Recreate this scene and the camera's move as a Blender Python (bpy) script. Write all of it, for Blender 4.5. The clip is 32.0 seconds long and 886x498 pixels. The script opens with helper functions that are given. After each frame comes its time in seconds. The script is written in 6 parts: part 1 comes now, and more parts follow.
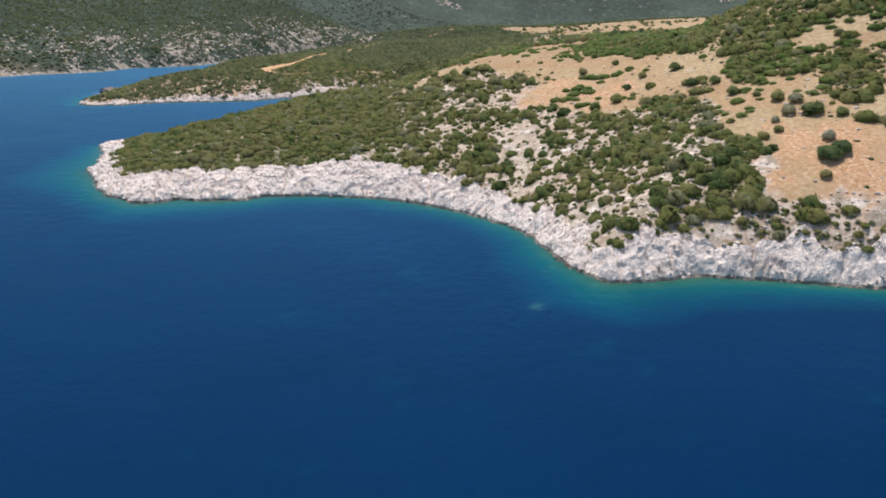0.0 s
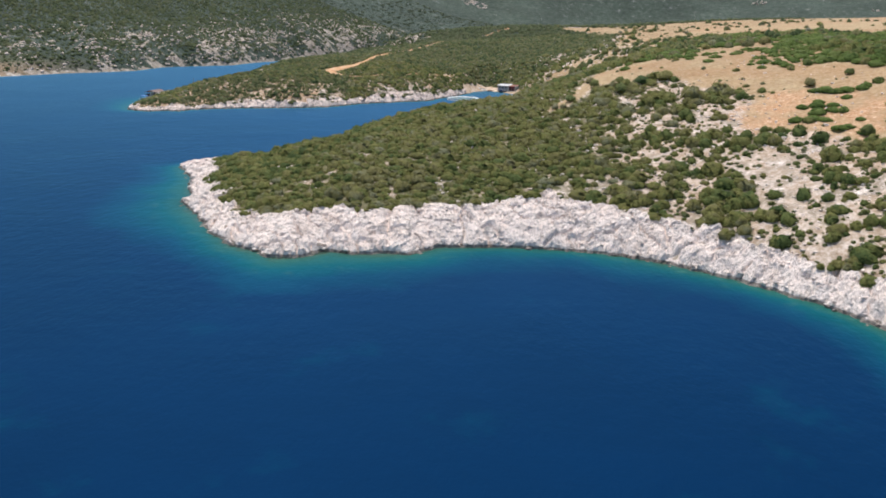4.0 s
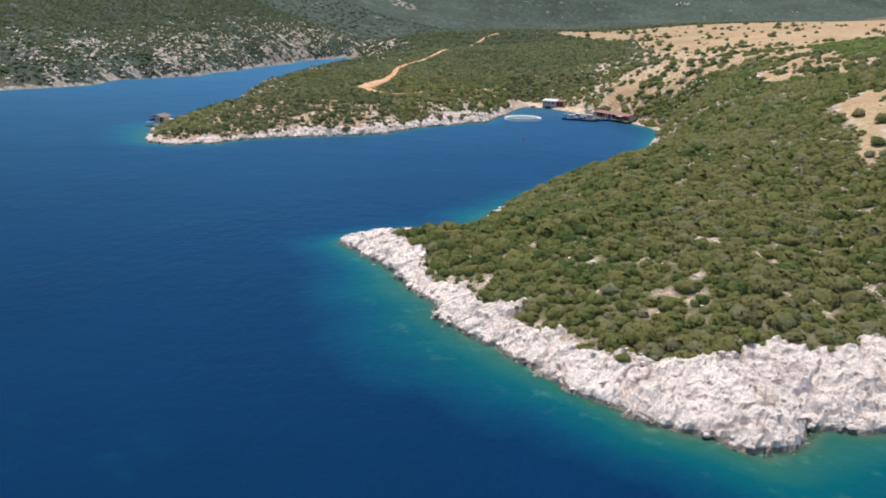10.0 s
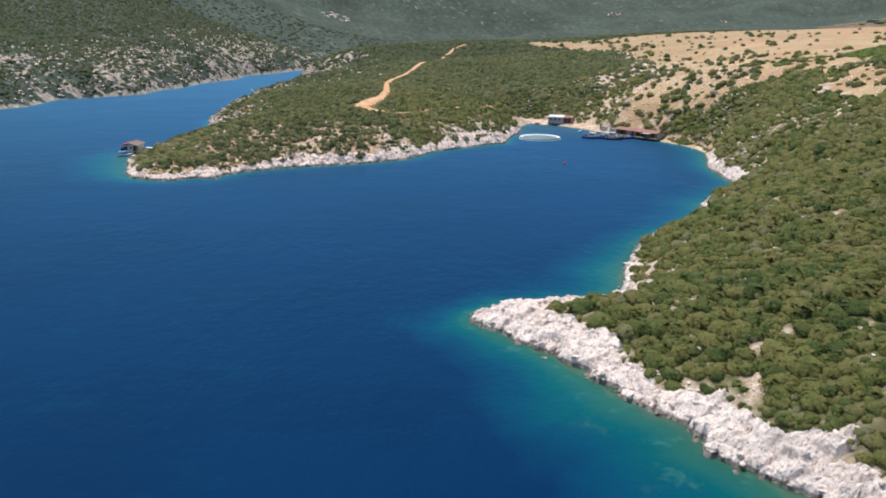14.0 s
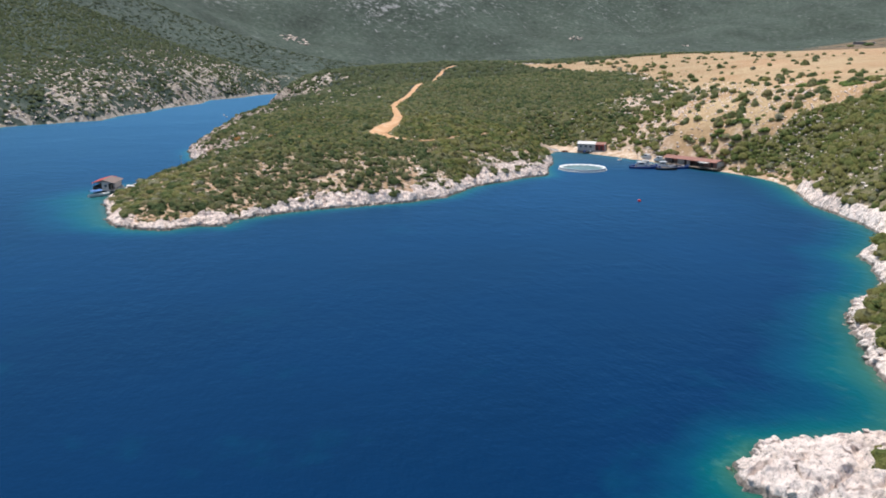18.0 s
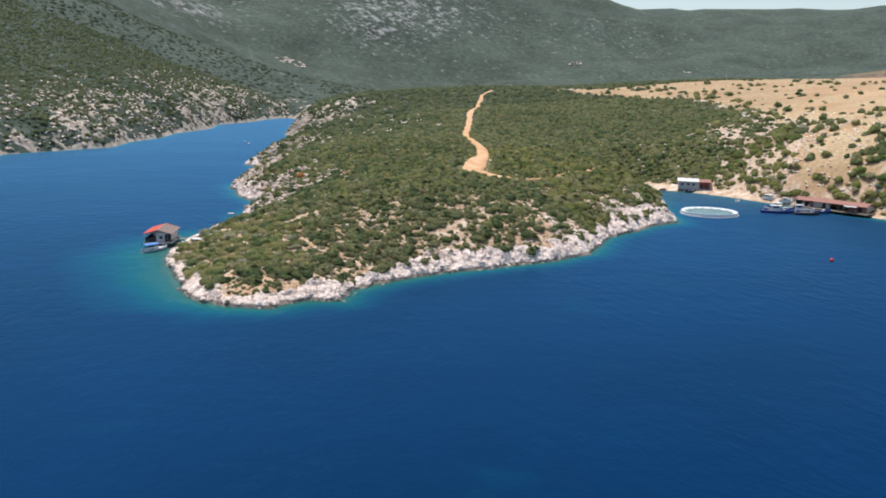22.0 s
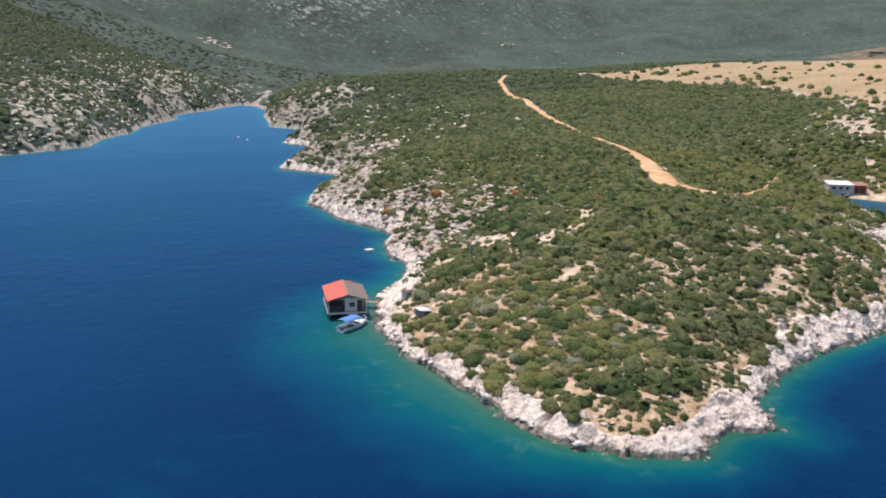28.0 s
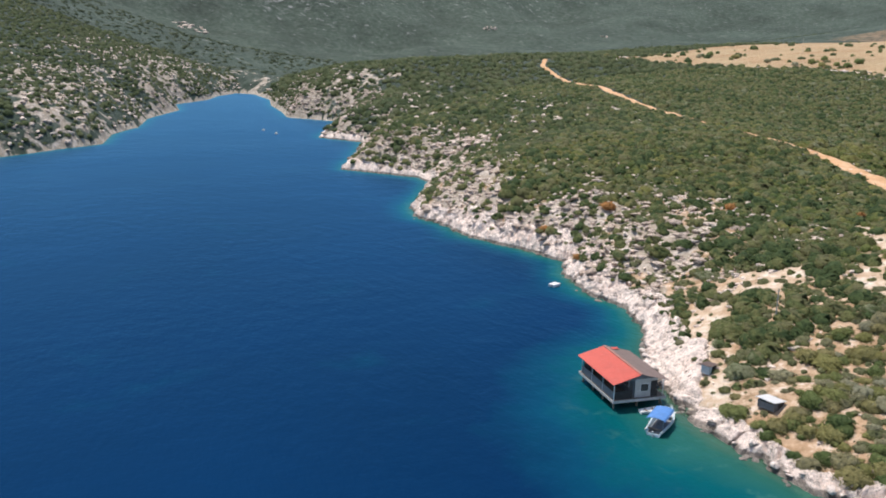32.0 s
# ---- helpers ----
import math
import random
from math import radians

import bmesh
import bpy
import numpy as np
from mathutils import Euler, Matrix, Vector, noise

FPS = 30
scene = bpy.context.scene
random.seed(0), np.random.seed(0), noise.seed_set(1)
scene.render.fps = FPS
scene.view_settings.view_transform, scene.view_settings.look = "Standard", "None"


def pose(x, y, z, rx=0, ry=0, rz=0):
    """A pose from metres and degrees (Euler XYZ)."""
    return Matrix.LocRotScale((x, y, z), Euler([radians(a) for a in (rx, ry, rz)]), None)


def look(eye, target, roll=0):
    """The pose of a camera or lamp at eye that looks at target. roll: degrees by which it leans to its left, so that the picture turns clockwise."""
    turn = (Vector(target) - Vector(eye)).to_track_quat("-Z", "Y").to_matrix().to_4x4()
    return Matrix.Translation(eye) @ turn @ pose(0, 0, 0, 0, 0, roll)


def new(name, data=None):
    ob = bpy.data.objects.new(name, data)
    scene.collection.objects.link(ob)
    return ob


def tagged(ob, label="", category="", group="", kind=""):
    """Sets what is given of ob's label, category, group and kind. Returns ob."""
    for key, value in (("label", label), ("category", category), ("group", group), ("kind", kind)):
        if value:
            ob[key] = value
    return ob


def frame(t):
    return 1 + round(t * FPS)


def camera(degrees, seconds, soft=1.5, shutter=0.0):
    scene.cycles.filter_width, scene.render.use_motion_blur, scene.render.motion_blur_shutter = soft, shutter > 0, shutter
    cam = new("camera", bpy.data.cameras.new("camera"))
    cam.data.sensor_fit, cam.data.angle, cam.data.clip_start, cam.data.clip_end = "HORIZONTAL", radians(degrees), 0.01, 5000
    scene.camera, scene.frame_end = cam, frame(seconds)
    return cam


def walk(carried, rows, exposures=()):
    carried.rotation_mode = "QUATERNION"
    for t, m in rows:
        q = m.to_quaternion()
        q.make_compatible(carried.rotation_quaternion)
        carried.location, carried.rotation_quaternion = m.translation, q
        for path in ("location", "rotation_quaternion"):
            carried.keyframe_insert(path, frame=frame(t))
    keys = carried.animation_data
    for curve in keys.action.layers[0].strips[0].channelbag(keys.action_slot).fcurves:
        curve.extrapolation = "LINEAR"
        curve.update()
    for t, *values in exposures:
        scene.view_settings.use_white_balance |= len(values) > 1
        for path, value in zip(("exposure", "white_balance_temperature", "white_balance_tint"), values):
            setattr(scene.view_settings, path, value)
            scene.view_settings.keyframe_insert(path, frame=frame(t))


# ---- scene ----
cam = camera(55.8, 32.0, soft=1.85)
METRES, EYE, TILT, LEAN, TURN = 540.0, 48.5, -15.6, -0.25, 0.0
ROWS = [
    (0.0, 0.0, 0.0, 0.0, 0.0, 0.0, -0.0),
    (0.5, -0.0102, 0.0137, 0.0034, 0.01, 0.0, -0.15),
    (1.0, -0.0214, 0.0284, 0.007, 0.01, 0.0, -0.23),
    (1.5, -0.032, 0.042, 0.0101, 0.01, 0.02, -0.31),
    (2.0, -0.0435, 0.0565, 0.0133, 0.03, 0.04, -0.39),
    (2.5, -0.0545, 0.0697, 0.0162, 0.03, 0.04, -0.44),
    (4.5, -0.1024, 0.1212, 0.0299, 0.06, -0.01, -0.72),
    (5.0, -0.1154, 0.1337, 0.0338, 0.07, -0.02, -0.79),
    (5.5, -0.1264, 0.1442, 0.0371, 0.09, 0.0, -0.86),
    (6.0, -0.1406, 0.1572, 0.0414, -0.24, 0.05, -0.8),
    (6.5, -0.1538, 0.1689, 0.0451, -0.98, 0.08, -0.64),
    (7.0, -0.1671, 0.1805, 0.0485, -2.12, 0.04, -0.3),
    (7.5, -0.1793, 0.1911, 0.0514, -3.33, -0.02, 0.02),
    (8.0, -0.1915, 0.2009, 0.0545, -4.47, -0.08, 0.4),
    (8.5, -0.2034, 0.2108, 0.0575, -5.27, -0.1, 0.64),
    (9.0, -0.2152, 0.2205, 0.0606, -5.77, -0.09, 0.79),
    (9.5, -0.2275, 0.231, 0.0642, -6.28, -0.08, 1.04),
    (10.0, -0.2393, 0.2413, 0.0681, -6.94, -0.04, 1.3),
    (10.5, -0.2486, 0.2502, 0.0715, -7.61, 0.01, 1.55),
    (11.0, -0.2595, 0.262, 0.0757, -8.32, 0.05, 1.81),
    (11.5, -0.268, 0.2727, 0.0788, -8.86, 0.1, 1.99),
    (12.0, -0.2768, 0.2857, 0.0821, -9.35, 0.16, 2.15),
    (12.5, -0.2832, 0.2961, 0.0844, -9.86, 0.23, 2.32),
    (13.0, -0.2902, 0.3087, 0.0869, -10.78, 0.36, 2.61),
    (13.5, -0.296, 0.3208, 0.0892, -11.52, 0.44, 2.86),
    (14.0, -0.3019, 0.3355, 0.0919, -12.25, 0.51, 3.16),
    (14.5, -0.306, 0.3473, 0.0943, -12.78, 0.58, 3.34),
    (16.5, -0.3226, 0.4023, 0.1047, -14.51, 1.08, 3.82),
    (17.0, -0.3265, 0.4174, 0.1078, -14.92, 1.34, 3.93),
    (17.5, -0.3304, 0.4312, 0.1111, -15.29, 1.61, 4.0),
    (18.0, -0.3345, 0.4465, 0.1146, -15.65, 1.95, 4.03),
    (18.5, -0.3389, 0.4601, 0.1183, -15.92, 2.23, 4.1),
    (19.0, -0.344, 0.475, 0.1225, -16.18, 2.47, 4.06),
    (19.5, -0.3483, 0.4876, 0.1258, -16.34, 2.66, 4.03),
    (20.0, -0.3538, 0.5021, 0.1299, -16.54, 2.82, 3.95),
    (20.5, -0.3596, 0.5167, 0.1338, -16.71, 2.99, 3.88),
    (21.0, -0.3658, 0.5311, 0.1374, -16.86, 3.15, 3.82),
    (21.5, -0.3718, 0.5443, 0.1404, -16.97, 3.32, 3.83),
    (22.0, -0.3789, 0.5582, 0.1438, -17.1, 3.46, 3.83),
    (22.5, -0.3863, 0.5718, 0.1476, -17.25, 3.63, 3.85),
    (23.0, -0.3933, 0.584, 0.1513, -17.4, 3.78, 3.87),
    (23.5, -0.4004, 0.5959, 0.1552, -17.58, 3.91, 3.91),
    (24.0, -0.4075, 0.6077, 0.1592, -17.8, 4.01, 3.98),
    (24.5, -0.4158, 0.6211, 0.1641, -18.34, 4.2, 4.15),
    (25.0, -0.4229, 0.6329, 0.1681, -18.8, 4.38, 4.29),
    (25.5, -0.4293, 0.6438, 0.1716, -19.24, 4.49, 4.4),
    (27.5, -0.459, 0.6962, 0.1847, -22.98, 1.94, 5.46),
    (28.0, -0.4655, 0.7085, 0.1875, -23.64, 1.66, 5.65),
    (28.5, -0.4728, 0.7229, 0.1909, -24.17, 1.4, 5.79),
    (29.0, -0.4787, 0.7354, 0.194, -24.5, 1.13, 5.89),
    (29.5, -0.4841, 0.7478, 0.1973, -24.73, 0.91, 5.98),
    (30.0, -0.4887, 0.7603, 0.2004, -24.91, 0.76, 6.09),
    (30.5, -0.4932, 0.7738, 0.2038, -25.13, 0.61, 6.21),
    (31.0, -0.4976, 0.7885, 0.2077, -25.41, 0.54, 6.31),
    (31.5, -0.5006, 0.8002, 0.2107, -25.63, 0.48, 6.39),
    (32.0, -0.5036, 0.8129, 0.2141, -26.06, 0.41, 6.52),
]
walk(cam, [(t, pose(0, 0, EYE, TILT, LEAN, TURN) @ pose(METRES * x, METRES * y, METRES * z, 90 + pitch, roll, yaw)) for t, x, y, z, yaw, pitch, roll in ROWS],
     [(0.0, -0.10), (6.0, -0.06), (11.0, -0.01), (18.0, 0.04), (24.0, 0.12), (28.0, 0.08), (32.0, 0.05)])

# ---- world and sun ----
SUN_AZIMUTH, SUN_HEIGHT = 345.0, 73.0
world = bpy.data.worlds.new("sky")
scene.world = world
world.use_nodes = True
wn = world.node_tree
sky = wn.nodes.new("ShaderNodeTexSky")
sky.sky_type, sky.sun_disc = "NISHITA", False
sky.sun_elevation, sky.sun_rotation = radians(SUN_HEIGHT), radians(SUN_AZIMUTH)
sky.air_density, sky.dust_density, sky.ozone_density = 1.0, 1.6, 1.2
background = wn.nodes["Background"]
background.inputs[1].default_value = 0.15
wn.links.new(sky.outputs[0], background.inputs[0])

sun_data = bpy.data.lights.new("sun", "SUN")
sun_data.energy, sun_data.angle, sun_data.color = 4.3, radians(0.6), (1.0, 0.955, 0.89)
sun = new("sun", sun_data)
away = Vector((math.sin(radians(SUN_AZIMUTH)) * math.cos(radians(SUN_HEIGHT)), math.cos(radians(SUN_AZIMUTH)) * math.cos(radians(SUN_HEIGHT)),
               math.sin(radians(SUN_HEIGHT))))
sun.matrix_world = look(away * 900, (0, 0, 0))

# ---- materials ----


class Nodes:
    """A small helper that wires shader nodes together."""

    def __init__(self, name):
        self.mat = bpy.data.materials.new(name)
        self.mat.use_nodes = True
        self.tree = self.mat.node_tree
        self.bsdf = self.tree.nodes["Principled BSDF"]
        self.out = self.tree.nodes["Material Output"]

    def node(self, kind, **inputs):
        n = self.tree.nodes.new(kind)
        for key, v in inputs.items():
            key = key.replace("_", " ")
            self.wire(v, n.inputs[key])
        return n

    def wire(self, v, socket):
        if hasattr(v, "is_output"):
            self.tree.links.new(v, socket)
        else:
            if isinstance(v, tuple) and len(v) == 3 and socket.type == "RGBA":
                v = (*v, 1)
            socket.default_value = v

    def where(self, scale=(1, 1, 1), local=False):
        if local:
            place = self.tree.nodes.new("ShaderNodeTexCoord").outputs["Object"]
        else:
            place = self.tree.nodes.new("ShaderNodeNewGeometry").outputs["Position"]
        m = self.node("ShaderNodeMapping", Vector=place, Scale=scale)
        return m.outputs[0]

    def noise(self, scale, detail=4.0, rough=0.6, at=None, distortion=0.0):
        n = self.node("ShaderNodeTexNoise", Scale=scale, Detail=detail, Roughness=rough, Distortion=distortion)
        if at is None:
            at = self.where()
        self.wire(at, n.inputs["Vector"])
        return n.outputs[0]

    def cells(self, scale, feature="F1", at=None):
        n = self.tree.nodes.new("ShaderNodeTexVoronoi")
        n.feature = feature
        self.wire(scale, n.inputs["Scale"])
        self.wire(self.where() if at is None else at, n.inputs["Vector"])
        return n.outputs["Distance"]

    def ramp(self, fac, *stops):
        n = self.tree.nodes.new("ShaderNodeValToRGB")
        e = n.color_ramp.elements
        while len(e) < len(stops):
            e.new(0.5)
        for el, (pos, col) in zip(e, stops):
            el.position = pos
            el.color = (*col, 1) if isinstance(col, tuple) else (col, col, col, 1)
        self.wire(fac, n.inputs[0])
        return n.outputs[0]

    def mix(self, fac, a, b, blend="MIX"):
        n = self.tree.nodes.new("ShaderNodeMix")
        n.data_type, n.blend_type = "RGBA", blend
        self.wire(fac, n.inputs[0])
        self.wire(a, n.inputs[6])
        self.wire(b, n.inputs[7])
        return n.outputs[2]

    def sum(self, op, a, b):
        n = self.tree.nodes.new("ShaderNodeMath")
        n.operation = op
        self.wire(a, n.inputs[0])
        self.wire(b, n.inputs[1])
        return n.outputs[0]

    def attribute(self, name, what="Fac"):
        n = self.tree.nodes.new("ShaderNodeAttribute")
        n.attribute_name = name
        return n.outputs[what]

    def bump(self, height, strength, distance):
        n = self.node("ShaderNodeBump", Height=height, Strength=strength, Distance=distance)
        return n.outputs[0]

    def done(self, color=None, rough=0.8, normal=None, metal=0.0, spec=0.3):
        if color is not None:
            self.wire(color, self.bsdf.inputs["Base Color"])
        self.wire(rough, self.bsdf.inputs["Roughness"])
        self.wire(metal, self.bsdf.inputs["Metallic"])
        self.wire(spec, self.bsdf.inputs["Specular IOR Level"])
        if normal is not None:
            self.wire(normal, self.bsdf.inputs["Normal"])
        return self.mat


def limestone_color(n):
    """Pale weathered limestone with grey and rosy stains, pitted and cracked."""
    broad = n.ramp(n.noise(0.16, 6, 0.65), (0.32, (0.76, 0.63, 0.55)), (0.48, (0.89, 0.765, 0.69)), (0.60, (0.87, 0.755, 0.68)), (0.74, (0.69, 0.615, 0.555)))
    fine = n.ramp(n.noise(0.9, 9, 0.75), (0.34, 0.58), (0.44, 0.94), (0.55, 1.02), (0.75, 1.06))
    col = n.mix(1.0, broad, fine, "MULTIPLY")
    pits = n.ramp(n.noise(1.9, 7, 0.8), (0.37, 0.30), (0.42, 0.84), (0.47, 1.0), (0.6, 1.06))
    col = n.mix(1.0, col, pits, "MULTIPLY")
    # dark patches: weathering, and the shadow of cracks painted in
    lichen_crack_shade = n.ramp(n.noise(0.42, 8, 0.78), (0.36, 0.66), (0.45, 0.96), (0.52, 1.03))
    return n.mix(1.0, col, lichen_crack_shade, "MULTIPLY")


def make_rock(name="limestone", cast=None):
    n = Nodes(name)
    col = limestone_color(n)
    if cast:
        worn = n.ramp(n.noise(0.7, 8, 0.8), (0.40, tuple(0.62 * c for c in cast)), (0.50, cast))
        col = n.mix(1.0, col, worn, "MULTIPLY")
    height = n.tree.nodes.new("ShaderNodeSeparateXYZ")
    n.wire(n.where(), height.inputs[0])
    tide = n.sum("ADD", height.outputs[2], n.sum("MULTIPLY", n.noise(0.6, 6, 0.7), -0.95))
    stained = n.sum("MULTIPLY", n.ramp(tide, (0.0, 0.8), (0.18, 0.0)), n.ramp(n.sum("ADD", height.outputs[2], 1.0), (0.35, 0.15), (0.75, 1.0)))
    col = n.mix(stained, col, n.ramp(n.noise(0.9, 5), (0.35, (0.075, 0.066, 0.055)), (0.7, (0.26, 0.22, 0.185))))
    h = n.sum("ADD", n.noise(1.6, 10, 0.86), n.sum("MULTIPLY", n.cells(1.9), 0.5))
    return n.done(col, 0.92, n.bump(h, 0.8, 0.5), spec=0.15)


def make_ground():
    n = Nodes("hillside")
    speck = n.noise(0.35, 7, 0.7)
    soil = n.ramp(speck, (0.36, (0.36, 0.24, 0.15)), (0.5, (0.52, 0.39, 0.28)), (0.64, (0.68, 0.59, 0.50)))
    stony = n.ramp(n.noise(0.55, 9, 0.80), (0.36, (0.13, 0.115, 0.075)), (0.44, (0.36, 0.275, 0.20)), (0.52, (0.56, 0.475, 0.405)), (0.60, (0.80, 0.725, 0.665)))
    tan = n.ramp(n.noise(0.50, 9, 0.78), (0.36, (0.12, 0.105, 0.06)), (0.45, (0.33, 0.225, 0.14)), (0.54, (0.50, 0.375, 0.27)), (0.62, (0.68, 0.59, 0.51)))
    stony = n.mix(n.attribute("pale_stone"), tan, stony)
    reddish = n.ramp(n.noise(0.045, 4), (0.42, 0.15), (0.58, 0.75))
    reddish = n.sum("MULTIPLY", reddish, n.sum("SUBTRACT", 1.0, n.attribute("pale_stone")))
    stony = n.mix(reddish, stony, n.mix(0.5, stony, (0.50, 0.30, 0.17)))
    # scrub of the far hills, distance haze mixed into its blue-grey colour
    hazy_far_scrub = n.ramp(n.noise(0.10, 9, 0.74), (0.34, (0.034, 0.050, 0.038)), (0.48, (0.057, 0.077, 0.060)), (0.62, (0.086, 0.104, 0.086)), (0.78, (0.17, 0.17, 0.15)))
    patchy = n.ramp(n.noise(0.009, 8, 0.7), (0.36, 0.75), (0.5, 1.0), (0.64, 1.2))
    hazy_far_scrub = n.mix(1.0, hazy_far_scrub, patchy, "MULTIPLY")
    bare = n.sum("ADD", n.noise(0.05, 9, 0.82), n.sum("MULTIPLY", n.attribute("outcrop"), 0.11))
    hazy_far_scrub = n.mix(n.ramp(bare, (0.60, 0.0), (0.68, 0.8)), hazy_far_scrub, (0.36, 0.355, 0.35))
    straw_a = n.ramp(n.noise(0.028, 6, 0.62), (0.36, (0.41, 0.305, 0.175)), (0.46, (0.49, 0.38, 0.23)), (0.53, (0.43, 0.29, 0.165)), (0.60, (0.42, 0.24, 0.125)), (0.68, (0.44, 0.33, 0.20)))
    streak = n.ramp(n.noise(0.05, 6, 0.65, n.where((0.25, 1.0, 1))), (0.40, (0.33, 0.225, 0.13)), (0.50, (0.44, 0.325, 0.19)), (0.62, (0.49, 0.38, 0.235)))
    straw_a = n.mix(0.5, straw_a, streak)
    straw = n.mix(n.ramp(n.noise(0.8, 6, 0.7), (0.38, 0.7), (0.58, 0.0)), straw_a, (0.27, 0.17, 0.085))
    straw = n.mix(n.ramp(n.noise(0.9, 9, 0.8), (0.54, 0.0), (0.60, 0.5)), straw, (0.56, 0.44, 0.34))
    litter = n.ramp(n.noise(0.5, 8, 0.75), (0.34, (0.075, 0.080, 0.032)), (0.52, (0.125, 0.122, 0.055)), (0.64, (0.24, 0.20, 0.13)), (0.74, (0.52, 0.46, 0.39)))
    stony = n.mix(n.attribute("litter"), stony, litter)
    col = n.mix(n.attribute("open_soil"), stony, soil)
    col = n.mix(n.attribute("far"), col, hazy_far_scrub)
    col = n.mix(n.attribute("field"), col, straw)
    pebbly = n.ramp(n.noise(1.3, 9, 0.86), (0.40, (0.27, 0.13, 0.06)), (0.47, (0.46, 0.25, 0.13)), (0.53, (0.57, 0.34, 0.195)), (0.60, (0.76, 0.60, 0.47)))
    patchy = n.ramp(n.noise(0.10, 6, 0.68), (0.40, 0.15), (0.56, 1.0))
    col = n.mix(n.sum("MULTIPLY", n.attribute("red_soil"), patchy), col, pebbly)
    crag = n.ramp(n.sum("ADD", n.sum("MULTIPLY", n.attribute("rock"), 0.9), n.noise(0.20, 8, 0.72, n.where((1, 1, 0.45)))), (0.80, 0.0), (0.92, 1.0))
    stone = n.mix(n.ramp(n.noise(0.33, 8, 0.78), (0.46, 0.9), (0.62, 0.1)), limestone_color(n), (0.27, 0.215, 0.15))
    stone = n.mix(n.sum("MULTIPLY", n.attribute("far"), 0.4), stone, (0.33, 0.295, 0.245))
    stone = n.mix(n.sum("MULTIPLY", n.attribute("bluff"), 0.6), stone, (0.34, 0.29, 0.235))
    col = n.mix(crag, col, stone)
    h = n.sum("ADD", n.noise(0.6, 8, 0.7), n.sum("MULTIPLY", n.noise(0.12, 8, 0.7), n.sum("MULTIPLY", n.attribute("far"), 9.0)))
    return n.done(col, 0.95, n.bump(h, 0.7, 0.45), spec=0.15)


def make_water():
    n = Nodes("sea_water")
    reach = n.attribute("reach")
    wobble = n.sum("ADD", reach, n.sum("MULTIPLY", n.sum("SUBTRACT", n.noise(0.055, 6, 0.65), 0.5), n.sum("MULTIPLY", n.sum("ADD", reach, 0.05), 1.5)))
    body = n.ramp(wobble, (0.0, (0.08, 0.135, 0.085)), (0.05, (0.020, 0.105, 0.076)), (0.20, (0.0, 0.076, 0.086)), (0.45, (0.0, 0.042, 0.084)),
                  (0.85, (0.0, 0.0165, 0.060)))
    pale = n.sum("MULTIPLY", n.ramp(n.noise(0.22, 7, 0.72), (0.54, 0.0), (0.68, 1.0)), n.ramp(reach, (0.03, 0.65), (0.42, 0.0)))
    body = n.mix(pale, body, (0.07, 0.19, 0.135))
    bank = n.tree.nodes.new("ShaderNodeVectorMath")
    bank.operation = "DISTANCE"
    n.wire(n.where(), bank.inputs[0])
    bank.inputs[1].default_value = (16.6, 137.6, 0.0)
    sandy = n.ramp(n.sum("MULTIPLY", n.sum("ADD", bank.outputs["Value"], n.sum("MULTIPLY", n.noise(0.3, 6, 0.7), 9.0)), 0.1), (0.36, 0.4), (0.72, 0.0))
    body = n.mix(sandy, body, (0.06, 0.20, 0.16))
    head = n.tree.nodes.new("ShaderNodeVectorMath")
    head.operation = "DISTANCE"
    n.wire(n.where(), head.inputs[0])
    head.inputs[1].default_value = (-14.0, 588.0, 0.0)
    silty = n.ramp(n.sum("MULTIPLY", n.sum("ADD", head.outputs["Value"], n.sum("MULTIPLY", n.noise(0.08, 5, 0.6), 16.0)), 0.01), (0.18, 0.7), (0.58, 0.0))
    body = n.mix(silty, body, (0.035, 0.066, 0.072))
    mottled = n.ramp(n.noise(0.02, 6, 0.6), (0.3, 0.85), (0.7, 1.12))
    body = n.mix(1.0, body, mottled, "MULTIPLY")
    waves = n.sum("ADD", n.noise(0.45, 3, 0.55, n.where((1.0, 0.45, 1))), n.sum("MULTIPLY", n.noise(1.7, 3, 0.6, n.where((0.8, 0.4, 1))), 0.45))
    swell = n.noise(0.30, 3, 0.6, n.where((0.6, 1.0, 1)))
    windy = n.ramp(n.noise(0.011, 4, 0.6), (0.40, 0.45), (0.62, 1.5))
    waves = n.sum("MULTIPLY", n.sum("ADD", waves, n.sum("MULTIPLY", swell, 0.6)), windy)
    ripple = n.bump(waves, 0.34, 0.5)
    n.done(body, 0.6, ripple, spec=0.0)
    gloss = n.node("ShaderNodeBsdfGlossy", Color=(0.19, 0.49, 0.77), Roughness=0.34, Normal=ripple)
    fresnel = n.node("ShaderNodeFresnel", IOR=1.27, Normal=ripple)
    wet = n.tree.nodes.new("ShaderNodeMixShader")
    n.wire(n.sum("MULTIPLY", fresnel.outputs[0], 0.78), wet.inputs[0])
    n.wire(n.bsdf.outputs[0], wet.inputs[1])
    n.wire(gloss.outputs[0], wet.inputs[2])
    clear = n.node("ShaderNodeBsdfTransparent", Color=(0.55, 0.86, 0.80))
    blend = n.tree.nodes.new("ShaderNodeMixShader")
    n.wire(n.ramp(reach, (0.0, 0.42), (0.02, 0.85), (0.09, 1.0)), blend.inputs[0])
    n.wire(clear.outputs[0], blend.inputs[1])
    n.wire(wet.outputs[0], blend.inputs[2])
    n.wire(blend.outputs[0], n.out.inputs[0])
    return n.mat


